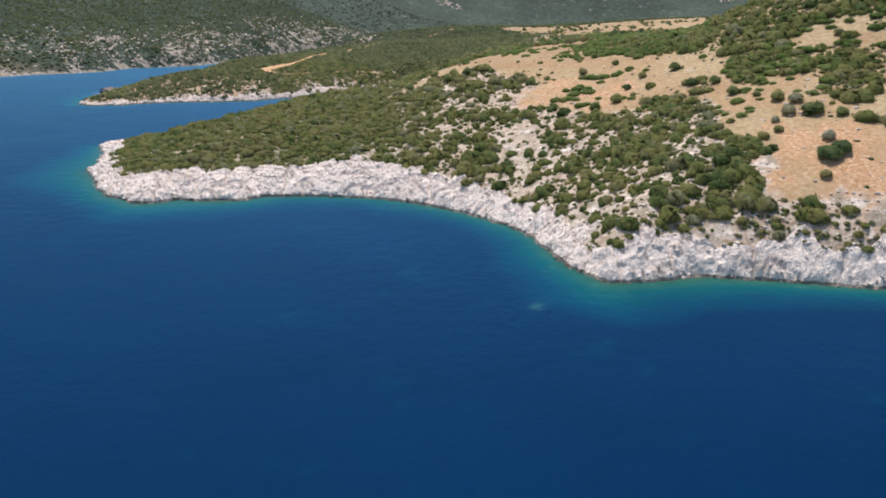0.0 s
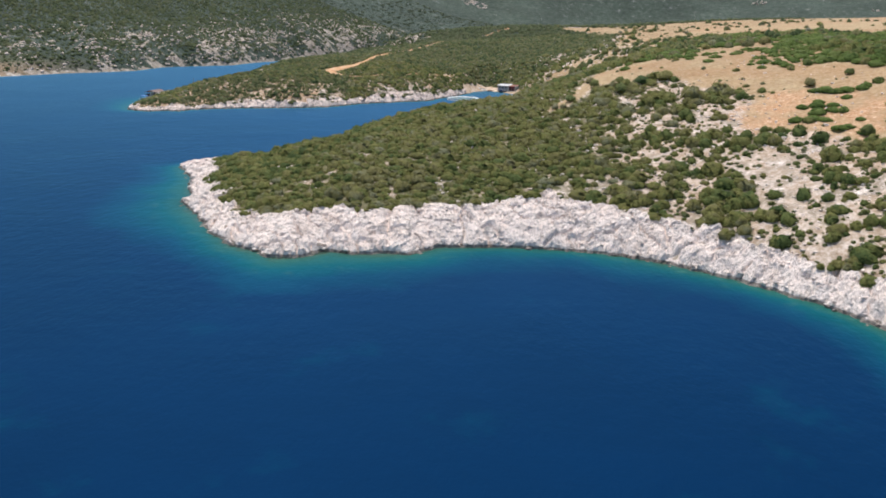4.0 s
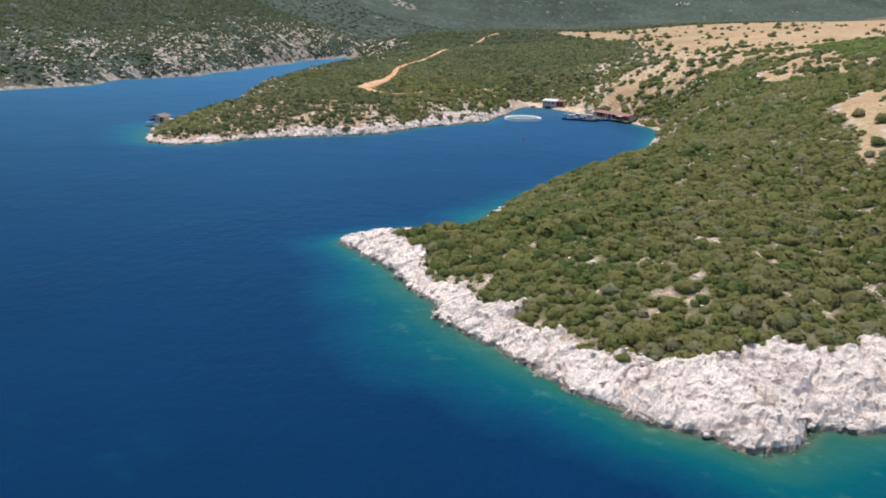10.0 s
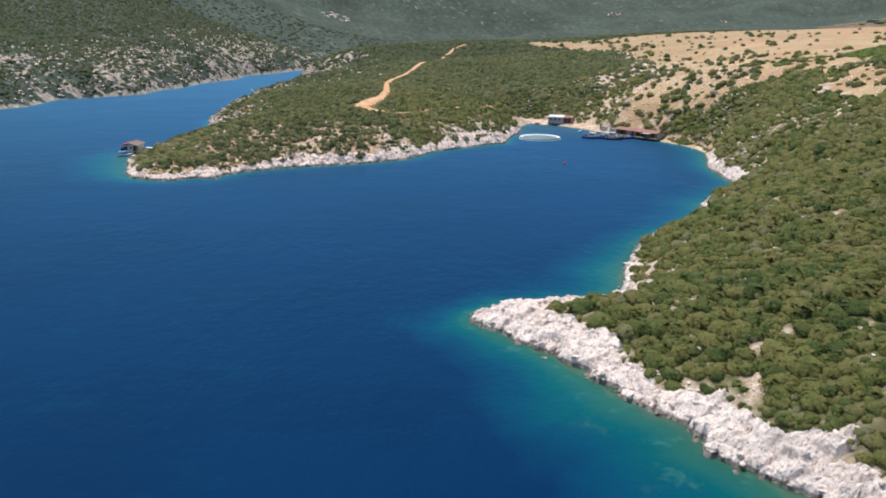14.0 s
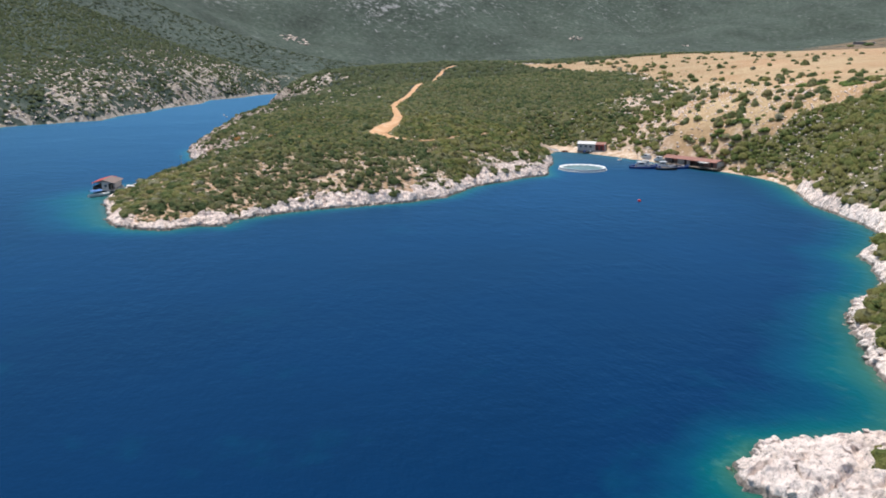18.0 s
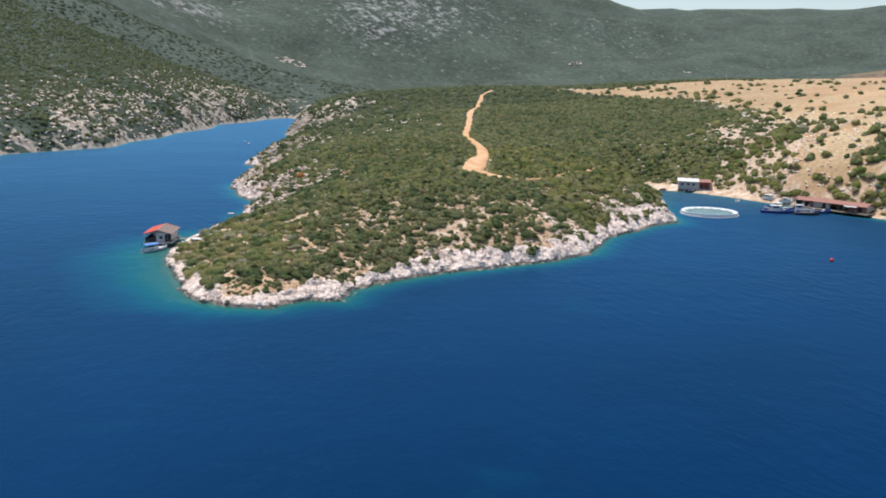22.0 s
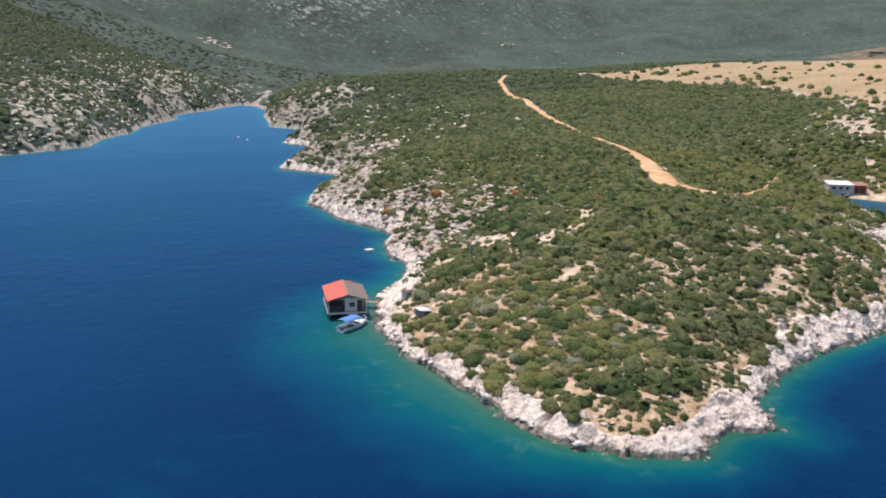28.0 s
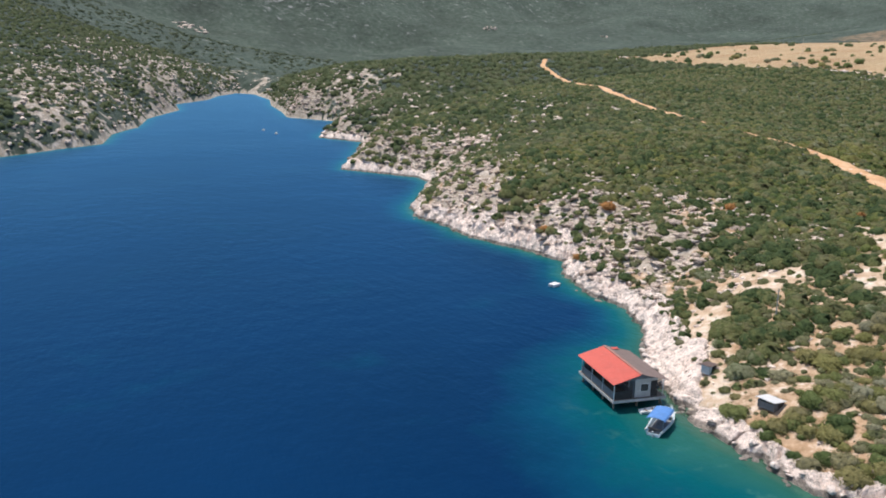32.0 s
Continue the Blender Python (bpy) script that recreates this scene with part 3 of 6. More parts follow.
def thicket(x, y, d):
    """Where the scrub is closed, and leaf litter and low growth hide the soil."""
    cape = (y < 460) * smooth(-8, -22, x - (y - 230) * 0.12) * np.where(y > 318, smooth(2.5, 5, d), smooth(5.5, 8, d))
    back = (y >= 460) * np.where(y > 582, smooth(9, 16, d), np.where((x > -12) & (y < 534), smooth(5, 10, d), smooth(22, 40, d))) * (x < 66) * (1 - within(STONY_SLOPE, x, y, 4.0))
    return np.clip(cape + back, 0, 1) * (1 - inside(PLAIN, x, y)) * (1 - bare_spots(x, y) * (y < 460))


def beach_limit(x, y, d):
    """The highest that the land stands behind the beach: a strip of sand, then a steady slope."""
    top = 0.2 + d * 0.13 + np.maximum(d - np.where(y > 575, 8.0, 4.5) - 4.0 * (x < -6) * (y > 585), 0) * (0.95 - 0.5 * smooth(555, 600, y))
    top = top + 16 * smooth(-20, -50, x) * smooth(0, 9, d) + 16 * smooth(492, 464, y) * smooth(0, 9, d)
    return np.where((y > 464) & (y < 680) & (x > -50) & (x < 95) & (d > 0), top, 9e9)


def axis(*spans):
    """Coordinates from (start, end, step) spans, growing steps allowed as (start, end, first, last)."""
    out = []
    for s in spans:
        if len(s) == 3:
            out.append(np.arange(s[0], s[1], s[2]))
        else:
            a, b, s0, s1 = s
            n = max(2, int(abs(b - a) / ((s0 + s1) / 2)))
            steps = np.linspace(s0, s1, n)
            out.append(a + (b - a) * np.concatenate([[0], np.cumsum(steps)[:-1]]) / steps.sum())
    return np.concatenate(out)


def blocks(x, y, size, seed):
    """Tilted flat-topped blocks in an uneven pattern, about 0 to 1: the height of the block under each point."""
    u, v = np.asarray(x) / size, np.asarray(y) / size
    iu, iv = np.floor(u).astype(np.int64), np.floor(v).astype(np.int64)
    best, out = np.full(u.shape, 9.0), np.zeros(u.shape)
    for du in (-1, 0, 1):
        for dv in (-1, 0, 1):
            cu, cv = iu + du, iv + dv
            px, py = u - cu - lattice(cu, cv, seed), v - cv - lattice(cu, cv, seed + 1)
            r = px * px + py * py
            h = lattice(cu, cv, seed + 2) + px * (lattice(cu, cv, seed + 3) - 0.5) * 1.1 + py * (lattice(cu, cv, seed + 4) - 0.5) * 1.1
            out = np.where(r < best, h, out)
            best = np.minimum(best, r)
    return out


def relief(x, y):
    """Broken rock: ledges, blocks and rubble, 0 to about 1."""
    wx, wy = x + (value_noise(x, y, 2.0, 25) - 0.5) * 1.2, y + (value_noise(x, y, 2.0, 26) - 0.5) * 1.2
    split = np.minimum(np.abs(value_noise(x, y, 8.0, 27) - 0.5) * 8.0, np.abs(value_noise(x + 0.6 * y, y, 5.0, 28) - 0.5) * 5.0)
    groove = 1 - smooth(0.04, 0.26, split)
    slabs = blocks(x + (value_noise(x, y, 4.0, 29) - 0.5) * 3, y + (value_noise(x, y, 4.0, 30) - 0.5) * 3, 5.5, 91)
    return 0.08 + 0.17 * slabs + 0.22 * value_noise(x, y, 6.0, 21) + 0.09 * blocks(wx, wy, 3.0, 61) + 0.16 * blocks(wx, wy, 1.4, 71) + 0.22 * blocks(x, y, 0.8, 81) - 0.45 * groove


# the ground: one sheet from the sea floor to the far ranges
gx = axis((-5200, -420, 260, 8), (-420, -240, 6, 1.6), (-240, 110, 1.8), (110, 400, 1.8, 9), (400, 5200, 10, 260))
gy = axis((-900, 120, 90, 4), (120, 660, 1.9), (660, 1350, 2.0, 5), (1350, 5200, 6, 120))
GX, GY = (a.ravel() for a in np.meshgrid(gx, gy))
GD = shore_distance(GX, GY)
GZ = land_height(GX, GY, GD)
rock, field, beach, soil, far, width = zones(GX, GY, GD)
rough = (value_noise(GX, GY, 9, 31) - 0.5) * 0.9 + (value_noise(GX, GY, 3.2, 32) - 0.5) * 0.5
rough = rough * smooth(2, 12, GD) + ((0.5 - np.abs(value_noise(GX, GY, 330, 35) - 0.5)) * 70 + (value_noise(GX, GY, 120, 33) - 0.5) * 30 + (value_noise(GX, GY, 45, 34) - 0.5) * 12) * smooth(1300, 2100, GY)
crag_height = np.maximum(rock * smooth(690, 760, GY) * 3.5, 1.8 * bluff(GX, GY, GD)) * relief(GX / 2, GY / 2) * smooth(2, 14, GD)
GZ = GZ + rough * (1 - 0.7 * field) + crag_height
NEAR = (GX > -260) & (GX < 115) & (GY > 125) & (GY < 900)
GZ = np.where(NEAR & (GD > -3), GZ - 0.75 * (1 - smooth(width - 0.5, width + 1.5, GD)), GZ)
GZ = np.minimum(GZ, beach_limit(GX, GY, GD))
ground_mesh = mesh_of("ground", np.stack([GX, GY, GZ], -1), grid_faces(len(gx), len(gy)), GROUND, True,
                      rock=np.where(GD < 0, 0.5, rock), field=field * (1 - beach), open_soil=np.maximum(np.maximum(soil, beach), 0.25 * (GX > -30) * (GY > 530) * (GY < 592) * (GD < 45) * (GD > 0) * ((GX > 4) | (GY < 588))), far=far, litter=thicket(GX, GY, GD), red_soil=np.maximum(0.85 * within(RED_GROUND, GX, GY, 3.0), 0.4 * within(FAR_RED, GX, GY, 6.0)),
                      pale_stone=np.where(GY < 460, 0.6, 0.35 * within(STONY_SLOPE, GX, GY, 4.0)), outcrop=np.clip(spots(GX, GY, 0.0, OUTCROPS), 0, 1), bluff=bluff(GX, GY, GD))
tagged(new("ground", ground_mesh), "dry rocky hillside with scrub, straw field and bare soil", "ground", kind="structure")


def rock_height(x, y, d, width):
    z = land_height(x, y, d)
    ledge = smooth(-0.35, 0.45, d + (value_noise(x, y, 3.2, 43) - 0.5) * 2.6 + (blocks(x, y, 1.2, 44) - 0.5) * 1.0)
    high = np.where(y > 450, 1.5, 1.9) * (1 - 0.8 * np.exp(-((x + 200) ** 2 + (y - 532) ** 2) / 110))
    return z + (relief(x, y) - 0.28) * high * smooth(-2.5, 0.8, d) * np.where(d > 0, 1.0, 0.6) + 0.95 * ledge - 0.85 - 1.9 * smooth(width, width + 2.2, d) + 0.15 * (d > 2)


def surface(x, y):
    """The height of what one stands on."""
    x, y = np.atleast_1d(np.asarray(x, float)), np.atleast_1d(np.asarray(y, float))
    d = shore_distance(x, y)
    z = land_height(x, y, d)
    r, f, b, s, fa, w = zones(x, y, d)
    n = (value_noise(x, y, 9, 31) - 0.5) * 0.9 + (value_noise(x, y, 3.2, 32) - 0.5) * 0.5
    n = n * smooth(2, 12, d) + ((0.5 - np.abs(value_noise(x, y, 330, 35) - 0.5)) * 70 + (value_noise(x, y, 120, 33) - 0.5) * 30 + (value_noise(x, y, 45, 34) - 0.5) * 12) * smooth(1300, 2100, y)
    g = z + n * (1 - 0.7 * np.maximum(f, 0)) + np.maximum(r * smooth(690, 760, y) * 3.5, 1.8 * bluff(x, y, d)) * relief(x / 2, y / 2) * smooth(2, 14, d)
    near = (x > -260) & (x < 115) & (y > 125) & (y < 900)
    low = g - 0.75 * (1 - smooth(w - 0.5, w + 1.5, d))
    g = np.where(near & (d > -3), np.maximum(low, np.where(inside(BEACH, x, y) | (d > 18), -9, rock_height(x, y, d, w))), g)
    return np.minimum(g, beach_limit(x, y, d))


# the bare limestone along the water, in a finer mesh over the ground
def shore_band(x0, x1, y0, y1, cell):
    bx, by = np.arange(x0, x1, cell), np.arange(y0, y1, cell)
    X, Y = (a.ravel() for a in np.meshgrid(bx, by))
    # coarse look first, to skip open sea and inland
    cx, cy = np.meshgrid(bx[::12], by[::12])
    cd = shore_distance(cx.ravel(), cy.ravel()).reshape(cx.shape)
    iy, ix = np.minimum(np.arange(len(by)) // 12, cd.shape[0] - 1), np.minimum(np.arange(len(bx)) // 12, cd.shape[1] - 1)
    rough_d = cd[np.ix_(iy, ix)].ravel()
    cand = (rough_d > -4 - 18 * cell) & (rough_d < 18 + 18 * cell)
    D = np.full(X.shape, -99.0)
    D[cand] = shore_distance(X[cand], Y[cand])
    keep = (D > -2.6) & (D < 17)
    keep[keep] = (D[keep] < zones(X[keep], Y[keep], D[keep])[5] + 2.5) & ~inside(BEACH, X[keep], Y[keep])
    quads = grid_faces(len(bx), len(by), keep)
    Z = np.zeros_like(X)
    Z[keep] = rock_height(X[keep], Y[keep], D[keep], zones(X[keep], Y[keep], D[keep])[5])
    slip = (value_noise(X, Y, 1.3, 41) - 0.5) * 0.9, (value_noise(X, Y, 1.3, 42) - 0.5) * 0.9
    V = np.stack([X + slip[0], Y + slip[1], Z], -1)
    return compact(V, quads)


for name, box in (("shore_rock_cape", (-136, 112, 138, 440, 0.36)), ("shore_rock_headland", (-214, 24, 440, 660, 0.38)),
                  ("shore_rock_inlet", (-192, -70, 660, 900, 1.0))):
    v, q = shore_band(*box)
    tagged(new(name, mesh_of(name, v, q, ROCK if name == "shore_rock_cape" else GREY_ROCK)), "pale weathered limestone rising from a dark tidal edge", "shore rock", kind="structure")

# the sea
SHALLOWS = [(-116, 260, 22, 22), (-70, 212, 16, 22), (-128, 296, 18, 3), (-138, 322, 13, -5), (-98, 342, 14, 8), (-40, 418, 22, 7), (-28, 200, 22, 7), (40, 138, 26, 15), (-102, 336, 12, 2), (-62, 376, 16, 3), (-214, 498, 24, 24), (-214, 526, 16, 18), (-22, 588, 16, 6), (6, 480, 22, 8)]
wx = axis((-5200, -420, 260, 8), (-420, -240, 8, 2.5), (-240, 110, 2.6), (110, 5200, 3, 260))
wy = axis((-5200, 100, 260, 5), (100, 660, 2.6), (660, 1300, 3, 6))
X, Y = (a.ravel() for a in np.meshgrid(wx, wy))
D = shore_distance(X, Y)
v, q, reach = compact(np.stack([X, Y, 0 * X], -1), grid_faces(len(wx), len(wy), D < 9), np.clip(-D / spots(X, Y, np.where(Y > 420, 9.0, 13.0), SHALLOWS), 0, 1))
tagged(new("water", mesh_of("water", v, q, WATER, True, reach=reach)), "calm deep blue sea turning turquoise in the shallows", "sea", kind="structure")

# ---- the earth road over the headland ----
ROAD = [(11, 879, 3), (-3, 861, 3), (-22, 815, 3.2), (-42, 768, 3.4), (-57, 731, 3.6), (-72, 690, 3.0), (-88, 648, 3.2), (-94, 630, 3.2), (-97, 611, 3.6), (-99, 597, 4.6),
        (-103, 585, 5.5), (-110, 572, 8), (-116, 560, 10), (-113, 553, 5), (-107, 550, 1.6), (-98, 551, 1.4), (-88, 556, 1.3), (-74, 566, 0.9), (-58, 582, 0.9), (-44, 600, 1.2)]


def road_distance(x, y):
    """How far points lie beyond the road's edge: negative on it."""
    best = np.full(np.shape(x), 1e9)
    for (ax, ay, aw), (bx, by, bw) in zip(ROAD, ROAD[1:]):
        dx, dy = bx - ax, by - ay
        k = np.clip(((x - ax) * dx + (y - ay) * dy) / (dx * dx + dy * dy), 0, 1)
        best = np.minimum(best, np.hypot(x - ax - k * dx, y - ay - k * dy) - (aw + (bw - aw) * k) / 2)
    return best


def build_road():
    pts = np.array(ROAD, float)
    run = np.concatenate([[0], np.cumsum(np.hypot(*np.diff(pts[:, :2], axis=0).T))])
    u = np.arange(0, run[-1], 1.5)
    c = np.stack([np.interp(u, run, pts[:, k]) for k in range(3)], -1)
    for _ in range(3):
        c[1:-1] = (c[:-2] + 2 * c[1:-1] + c[2:]) / 4
    along = np.gradient(c[:, :2], axis=0)
    along /= np.linalg.norm(along, axis=1)[:, None]
    side = np.stack([-along[:, 1], along[:, 0]], -1)
    rows = []
    for k in np.linspace(-0.5, 0.5, 7):
        wob = 1 + (value_noise(c[:, 0] + 50 * k, c[:, 1], 6, 77) - 0.5) * 0.9 * (abs(k) > 0.4)
        p = c[:, :2] + side * (c[:, 2] * k * wob)[:, None]
        z = surface(p[:, 0], p[:, 1]) + (0.22 if abs(k) < 0.45 else -0.15)
        rows.append(np.stack([p[:, 0], p[:, 1], z], -1))
    V = np.stack(rows, 1).reshape(-1, 3)
    me = mesh_of("road", V, grid_faces(7, len(c)), ROAD_EARTH, True)
    tagged(new("road", me), "orange earth track winding over the headland", "road", kind="structure")


build_road()

# ---- scrub ----


def shrub_shape(seed, tufts, rings, spread=1.0, fuzz=0.12, bulges=(0.08, 0.30)):
    """A rounded, lumpy crown with small leaf tufts standing out of it; unit radius, about 0.8 high."""
    rng = np.random.default_rng(seed)
    lumps = rng.normal(size=(9, 3))
    lumps[:, 2] = np.abs(lumps[:, 2]) * 0.8
    lumps /= np.linalg.norm(lumps, axis=1)[:, None]
    bulge = rng.uniform(*bulges, 9)

    def radius(dirs):
        near = np.clip(dirs @ lumps.T, 0, 1) ** 9
        return 0.78 + (near * bulge).max(1)

    dirs, tris = [], []
    seg = max(5, rings * 2 + 3)
    for r in range(rings + 1):
        el = radians(-14 + 92 * r / (rings + 0.7))
        for s in range(seg):
            az = 2 * math.pi * (s + 0.5 * (r % 2)) / seg
            dirs.append((math.cos(el) * math.cos(az), math.cos(el) * math.sin(az), math.sin(el)))
    dirs.append((0, 0, 1))
    dirs = np.array(dirs) + rng.normal(size=(len(dirs), 3)) * 0.06
    dirs /= np.linalg.norm(dirs, axis=1)[:, None]
    v = dirs * (radius(dirs) * rng.uniform(0.93, 1.05, len(dirs)))[:, None]
    for r in range(rings):
        for s in range(seg):
            a, b = r * seg + s, r * seg + (s + 1) % seg
            tris += [(a, b, a + seg), (b, b + seg, a + seg)]
    top = (rings + 1) * seg
    tris += [(rings * seg + s, rings * seg + (s + 1) % seg, top) for s in range(seg)]
    t = np.array(tris)
    bumpy = dirs + rng.normal(size=dirs.shape) * 0.20
    if tufts:
        d = rng.normal(size=(tufts, 3))
        d[:, 2] = np.abs(d[:, 2]) - 0.22
        d /= np.linalg.norm(d, axis=1)[:, None]
        c = d * (radius(d) * rng.uniform(0.98 - fuzz, 1.0 + fuzz, tufts))[:, None]
        face = d + (0, 0, 0.25) + rng.normal(size=(tufts, 3)) * 0.22
        face /= np.linalg.norm(face, axis=1)[:, None]
        u = np.cross(face, rng.normal(size=(tufts, 3)))
        u /= np.linalg.norm(u, axis=1)[:, None]
        lean = np.cross(face, u)
        size = rng.uniform(0.04, 0.12, tufts)[:, None] * spread
        leaf = np.stack([c - u * size, c + u * size, c + lean * size * 1.5], 1).reshape(-1, 3)
        base = len(v) + np.arange(tufts)[:, None] * 3
        t = np.vstack([t, np.hstack([base, base + 1, base + 2])])
        v = np.vstack([v, leaf])
        bumpy = np.vstack([bumpy, np.repeat(d + rng.normal(size=(tufts, 3)) * 0.34, 3, 0)])
    v = v * (1, 1, 0.80)
    bumpy = bumpy * (1, 1, 1.1) + (0, 0, 0.45)
    return v, t, bumpy / np.linalg.norm(bumpy, axis=1)[:, None]


def scatter(x0, x1, y0, y1, spacing, seed):
    """Jittered places over a rectangle."""
    rng = np.random.default_rng(seed)
    X, Y = (a.ravel() for a in np.meshgrid(np.arange(x0, x1, spacing), np.arange(y0, y1, spacing)))
    return X + rng.uniform(-0.5, 0.5, X.shape) * spacing * 0.95, Y + rng.uniform(-0.5, 0.5, X.shape) * spacing * 0.95, rng


def rocky_side(x, y):
    """Broken rock between the shrubs on the side of the headland that faces the bay, 0 to 1."""
    d = shore_distance(x, y)
    patch = smooth(0.44, 0.56, value_noise(x, y, 9, 141) * 0.5 + value_noise(x, y, 4, 142) * 0.5)
    return patch * (x > -150) * (x < -50) * (y > 462) * (y < 560) * (d > 3) * (1 - smooth(20, 32, d))


def cover(x, y):
    """How thickly shrubs grow, 0 to 1."""
    d = shore_distance(x, y)
    rock, field, beach, soil, far, width = zones(x, y, d)
    clump = value_noise(x, y, 17, 51) * 0.55 + value_noise(x, y, 7, 52) * 0.45
    small = value_noise(x, y, 7, 57) * 0.45 + value_noise(x, y, 3.2, 58) * 0.55
    dense = np.where(y < 460, np.where(x < -14 + (y - 230) * 0.12, 0.97, 0.86 * smooth(0.24, 0.40, clump * 0.4 + small * 0.6) + 0.14), np.where(d < 30, 0.40 * smooth(0.25, 0.40, small) + 0.55, 0.95 * smooth(0.12, 0.26, small) + 0.03))
    dense = np.where((x < 8) & (y > 588), 0.97, dense)
    dense = np.where((y > 375) & (y < 532) & (x < 66), 0.93, dense)
    dense = np.where((x > 0) & (y > 532) & (y < 625) & (d < 32), 0.88, dense)
    dense = np.where((y > 582) & (x < 40) & (d > 9), 0.97, dense)
    dense = np.where((x < -172) & (y > 455) & (y < 520) & (d > 3.5), np.maximum(dense, 0.92), dense)
    dense = np.where(within(STONY_SLOPE, x, y, 4.0), 0.80 * smooth(0.34, 0.50, small) + 0.10, dense)
    bare = bare_spots(x, y) * np.where(y > 460, 0.5, 1.0)
    grown = dense * (1 - 0.3 * bluff(x, y, d)) * (1 - 0.92 * bare) * (1 - 0.6 * rocky_side(x, y))
    fuzz = np.where(y > 440, 14.0, 0.0)
    field = np.where(y > 440, inside(PLAIN, x + (value_noise(x, y, 3.5, 67) - 0.5) * fuzz, y + (value_noise(x, y, 3.5, 68) - 0.5) * fuzz), field)
    open_field = 0.012 + np.where(y < 345, 0.02 + 0.10 * smooth(0.58, 0.68, clump), 0.30 * smooth(0.60, 0.70, clump)) * (y < 520) + 0.02 * smooth(0.55, 0.7, clump)
    grown = np.where(field > 0.5, open_field, grown)
    grown = np.where(within(CLEARINGS, x, y, 1.5), 0.015, np.where(within(THICKETS, x, y), 0.95, grown))
    rock = np.where(within(THICKETS, x, y) & (d > 5), 0.1 * rock, rock)
    return grown * (1 - np.clip(rock * 1.2, 0, 1) * np.where((y > 690) | ((y > 548) & (x < -140) & (d > 2.5)), 0.40, np.where(y > 470, np.where(d > 2.8, 0.5, 0.95), np.where(d > 6.0, 0.998, 1.0)))) * (1 - beach) * (1 - 0.75 * soil) * (d > 2) * (road_distance(x, y) > 1.0)


def plant(name, label, region, spacing, size, shapes, seed, material=None, skip=None, grow=None, flat=1.0, power=1.4):
    """Shrubs over a rectangle as one mass."""
    X, Y, rng = scatter(*region, spacing, seed)
    c = (grow or cover)(X, Y)
    ok = rng.uniform(size=X.shape) < c
    if skip is not None:
        ok &= ~skip(X, Y)
    X, Y = X[ok], Y[ok]
    Z = surface(X, Y)
    n = len(X)
    s = (size[0] + (size[1] - size[0]) * rng.uniform(size=n) ** power) * (0.75 + 0.5 * value_noise(X, Y, 12, 55))
    s = s * np.where(Y > 460, 0.8 + 0.2 * smooth(4, 10, shore_distance(X, Y)), np.where((Y > 318) & (X < 10), 0.85, 0.62) + np.where((Y > 318) & (X < 10), 0.15, 0.38) * smooth(4, 12, shore_distance(X, Y)))
    h = s * rng.uniform(0.8, 1.25, n) * flat
    a = rng.uniform(0, 2 * math.pi, n)
    tint = np.clip(value_noise(X, Y, 30, 56) * 0.30 + value_noise(X, Y, 8, 59) * 0.25 + rng.uniform(-0.10, 0.50, n) + 0.25 * (rng.uniform(size=n) < 0.12), 0, 1)
    pick = rng.integers(0, len(shapes), n)
    V, T, C, N, base = [], [], [], [], 0
    for k, (sv, st, sn) in enumerate(shapes):
        i = np.nonzero(pick == k)[0]
        if not len(i):
            continue
        ca, sa = np.cos(a[i])[:, None], np.sin(a[i])[:, None]
        wide = rng.uniform(0.7, 1.5, len(i))[:, None]
        x = (sv[:, 0] * wide * ca - sv[:, 1] * sa) * s[i, None] + X[i, None]
        y = (sv[:, 0] * wide * sa + sv[:, 1] * ca) * s[i, None] + Y[i, None]
        z = sv[:, 2] * h[i, None] + Z[i, None] - 0.1
        V.append(np.stack([x, y, z], -1).reshape(-1, 3))
        T.append((st[None] + (np.arange(len(i)) * len(sv))[:, None, None] + base).reshape(-1, 3))
        C.append(np.clip(np.repeat(tint[i], len(sv)) + rng.normal(size=len(i) * len(sv)) * 0.13, 0, 1))
        N.append(np.stack([sn[:, 0] * ca - sn[:, 1] * sa, sn[:, 0] * sa + sn[:, 1] * ca, sn[:, 2] + 0 * ca], -1).reshape(-1, 3))
        base += len(i) * len(sv)
    me = mesh_of(name, np.vstack(V), np.vstack(T), material or LEAVES, True, np.vstack(N), tint=np.concatenate(C))

    return tagged(new(name, me), label, "shrubs", kind="stuff")


NEAR_SHAPES = [shrub_shape(100 + i, 92, 2, 1.35, 0.16, (0.1, 0.4)) for i in range(6)]
MID_SHAPES = [shrub_shape(200 + i, 64, 2, 1.35, 0.2, (0.1, 0.45)) for i in range(6)]
LOW_SHAPES = [shrub_shape(250 + i, 26, 2, 1.5) for i in range(5)]
FAR_SHAPES = [shrub_shape(300 + i, 9, 1, 2.2) for i in range(6)]


def on_tip(x, y):
    """The end of the headland, where each shrub is a thing of its own."""
    return (x < -179) & (y > 478) & (y < 518)


def mats(x, y):
    """Low green cushions in the dry field."""
    d = shore_distance(x, y)
    field = zones(x, y, d)[1]
    patch = value_noise(x, y, 24, 61) * 0.6 + value_noise(x, y, 8, 62) * 0.4
    return np.maximum(0.85 * within(MATS, x, y, 3.0), smooth(0.62, 0.70, patch) * field * np.where(y < 560, 0.4, 0.0))


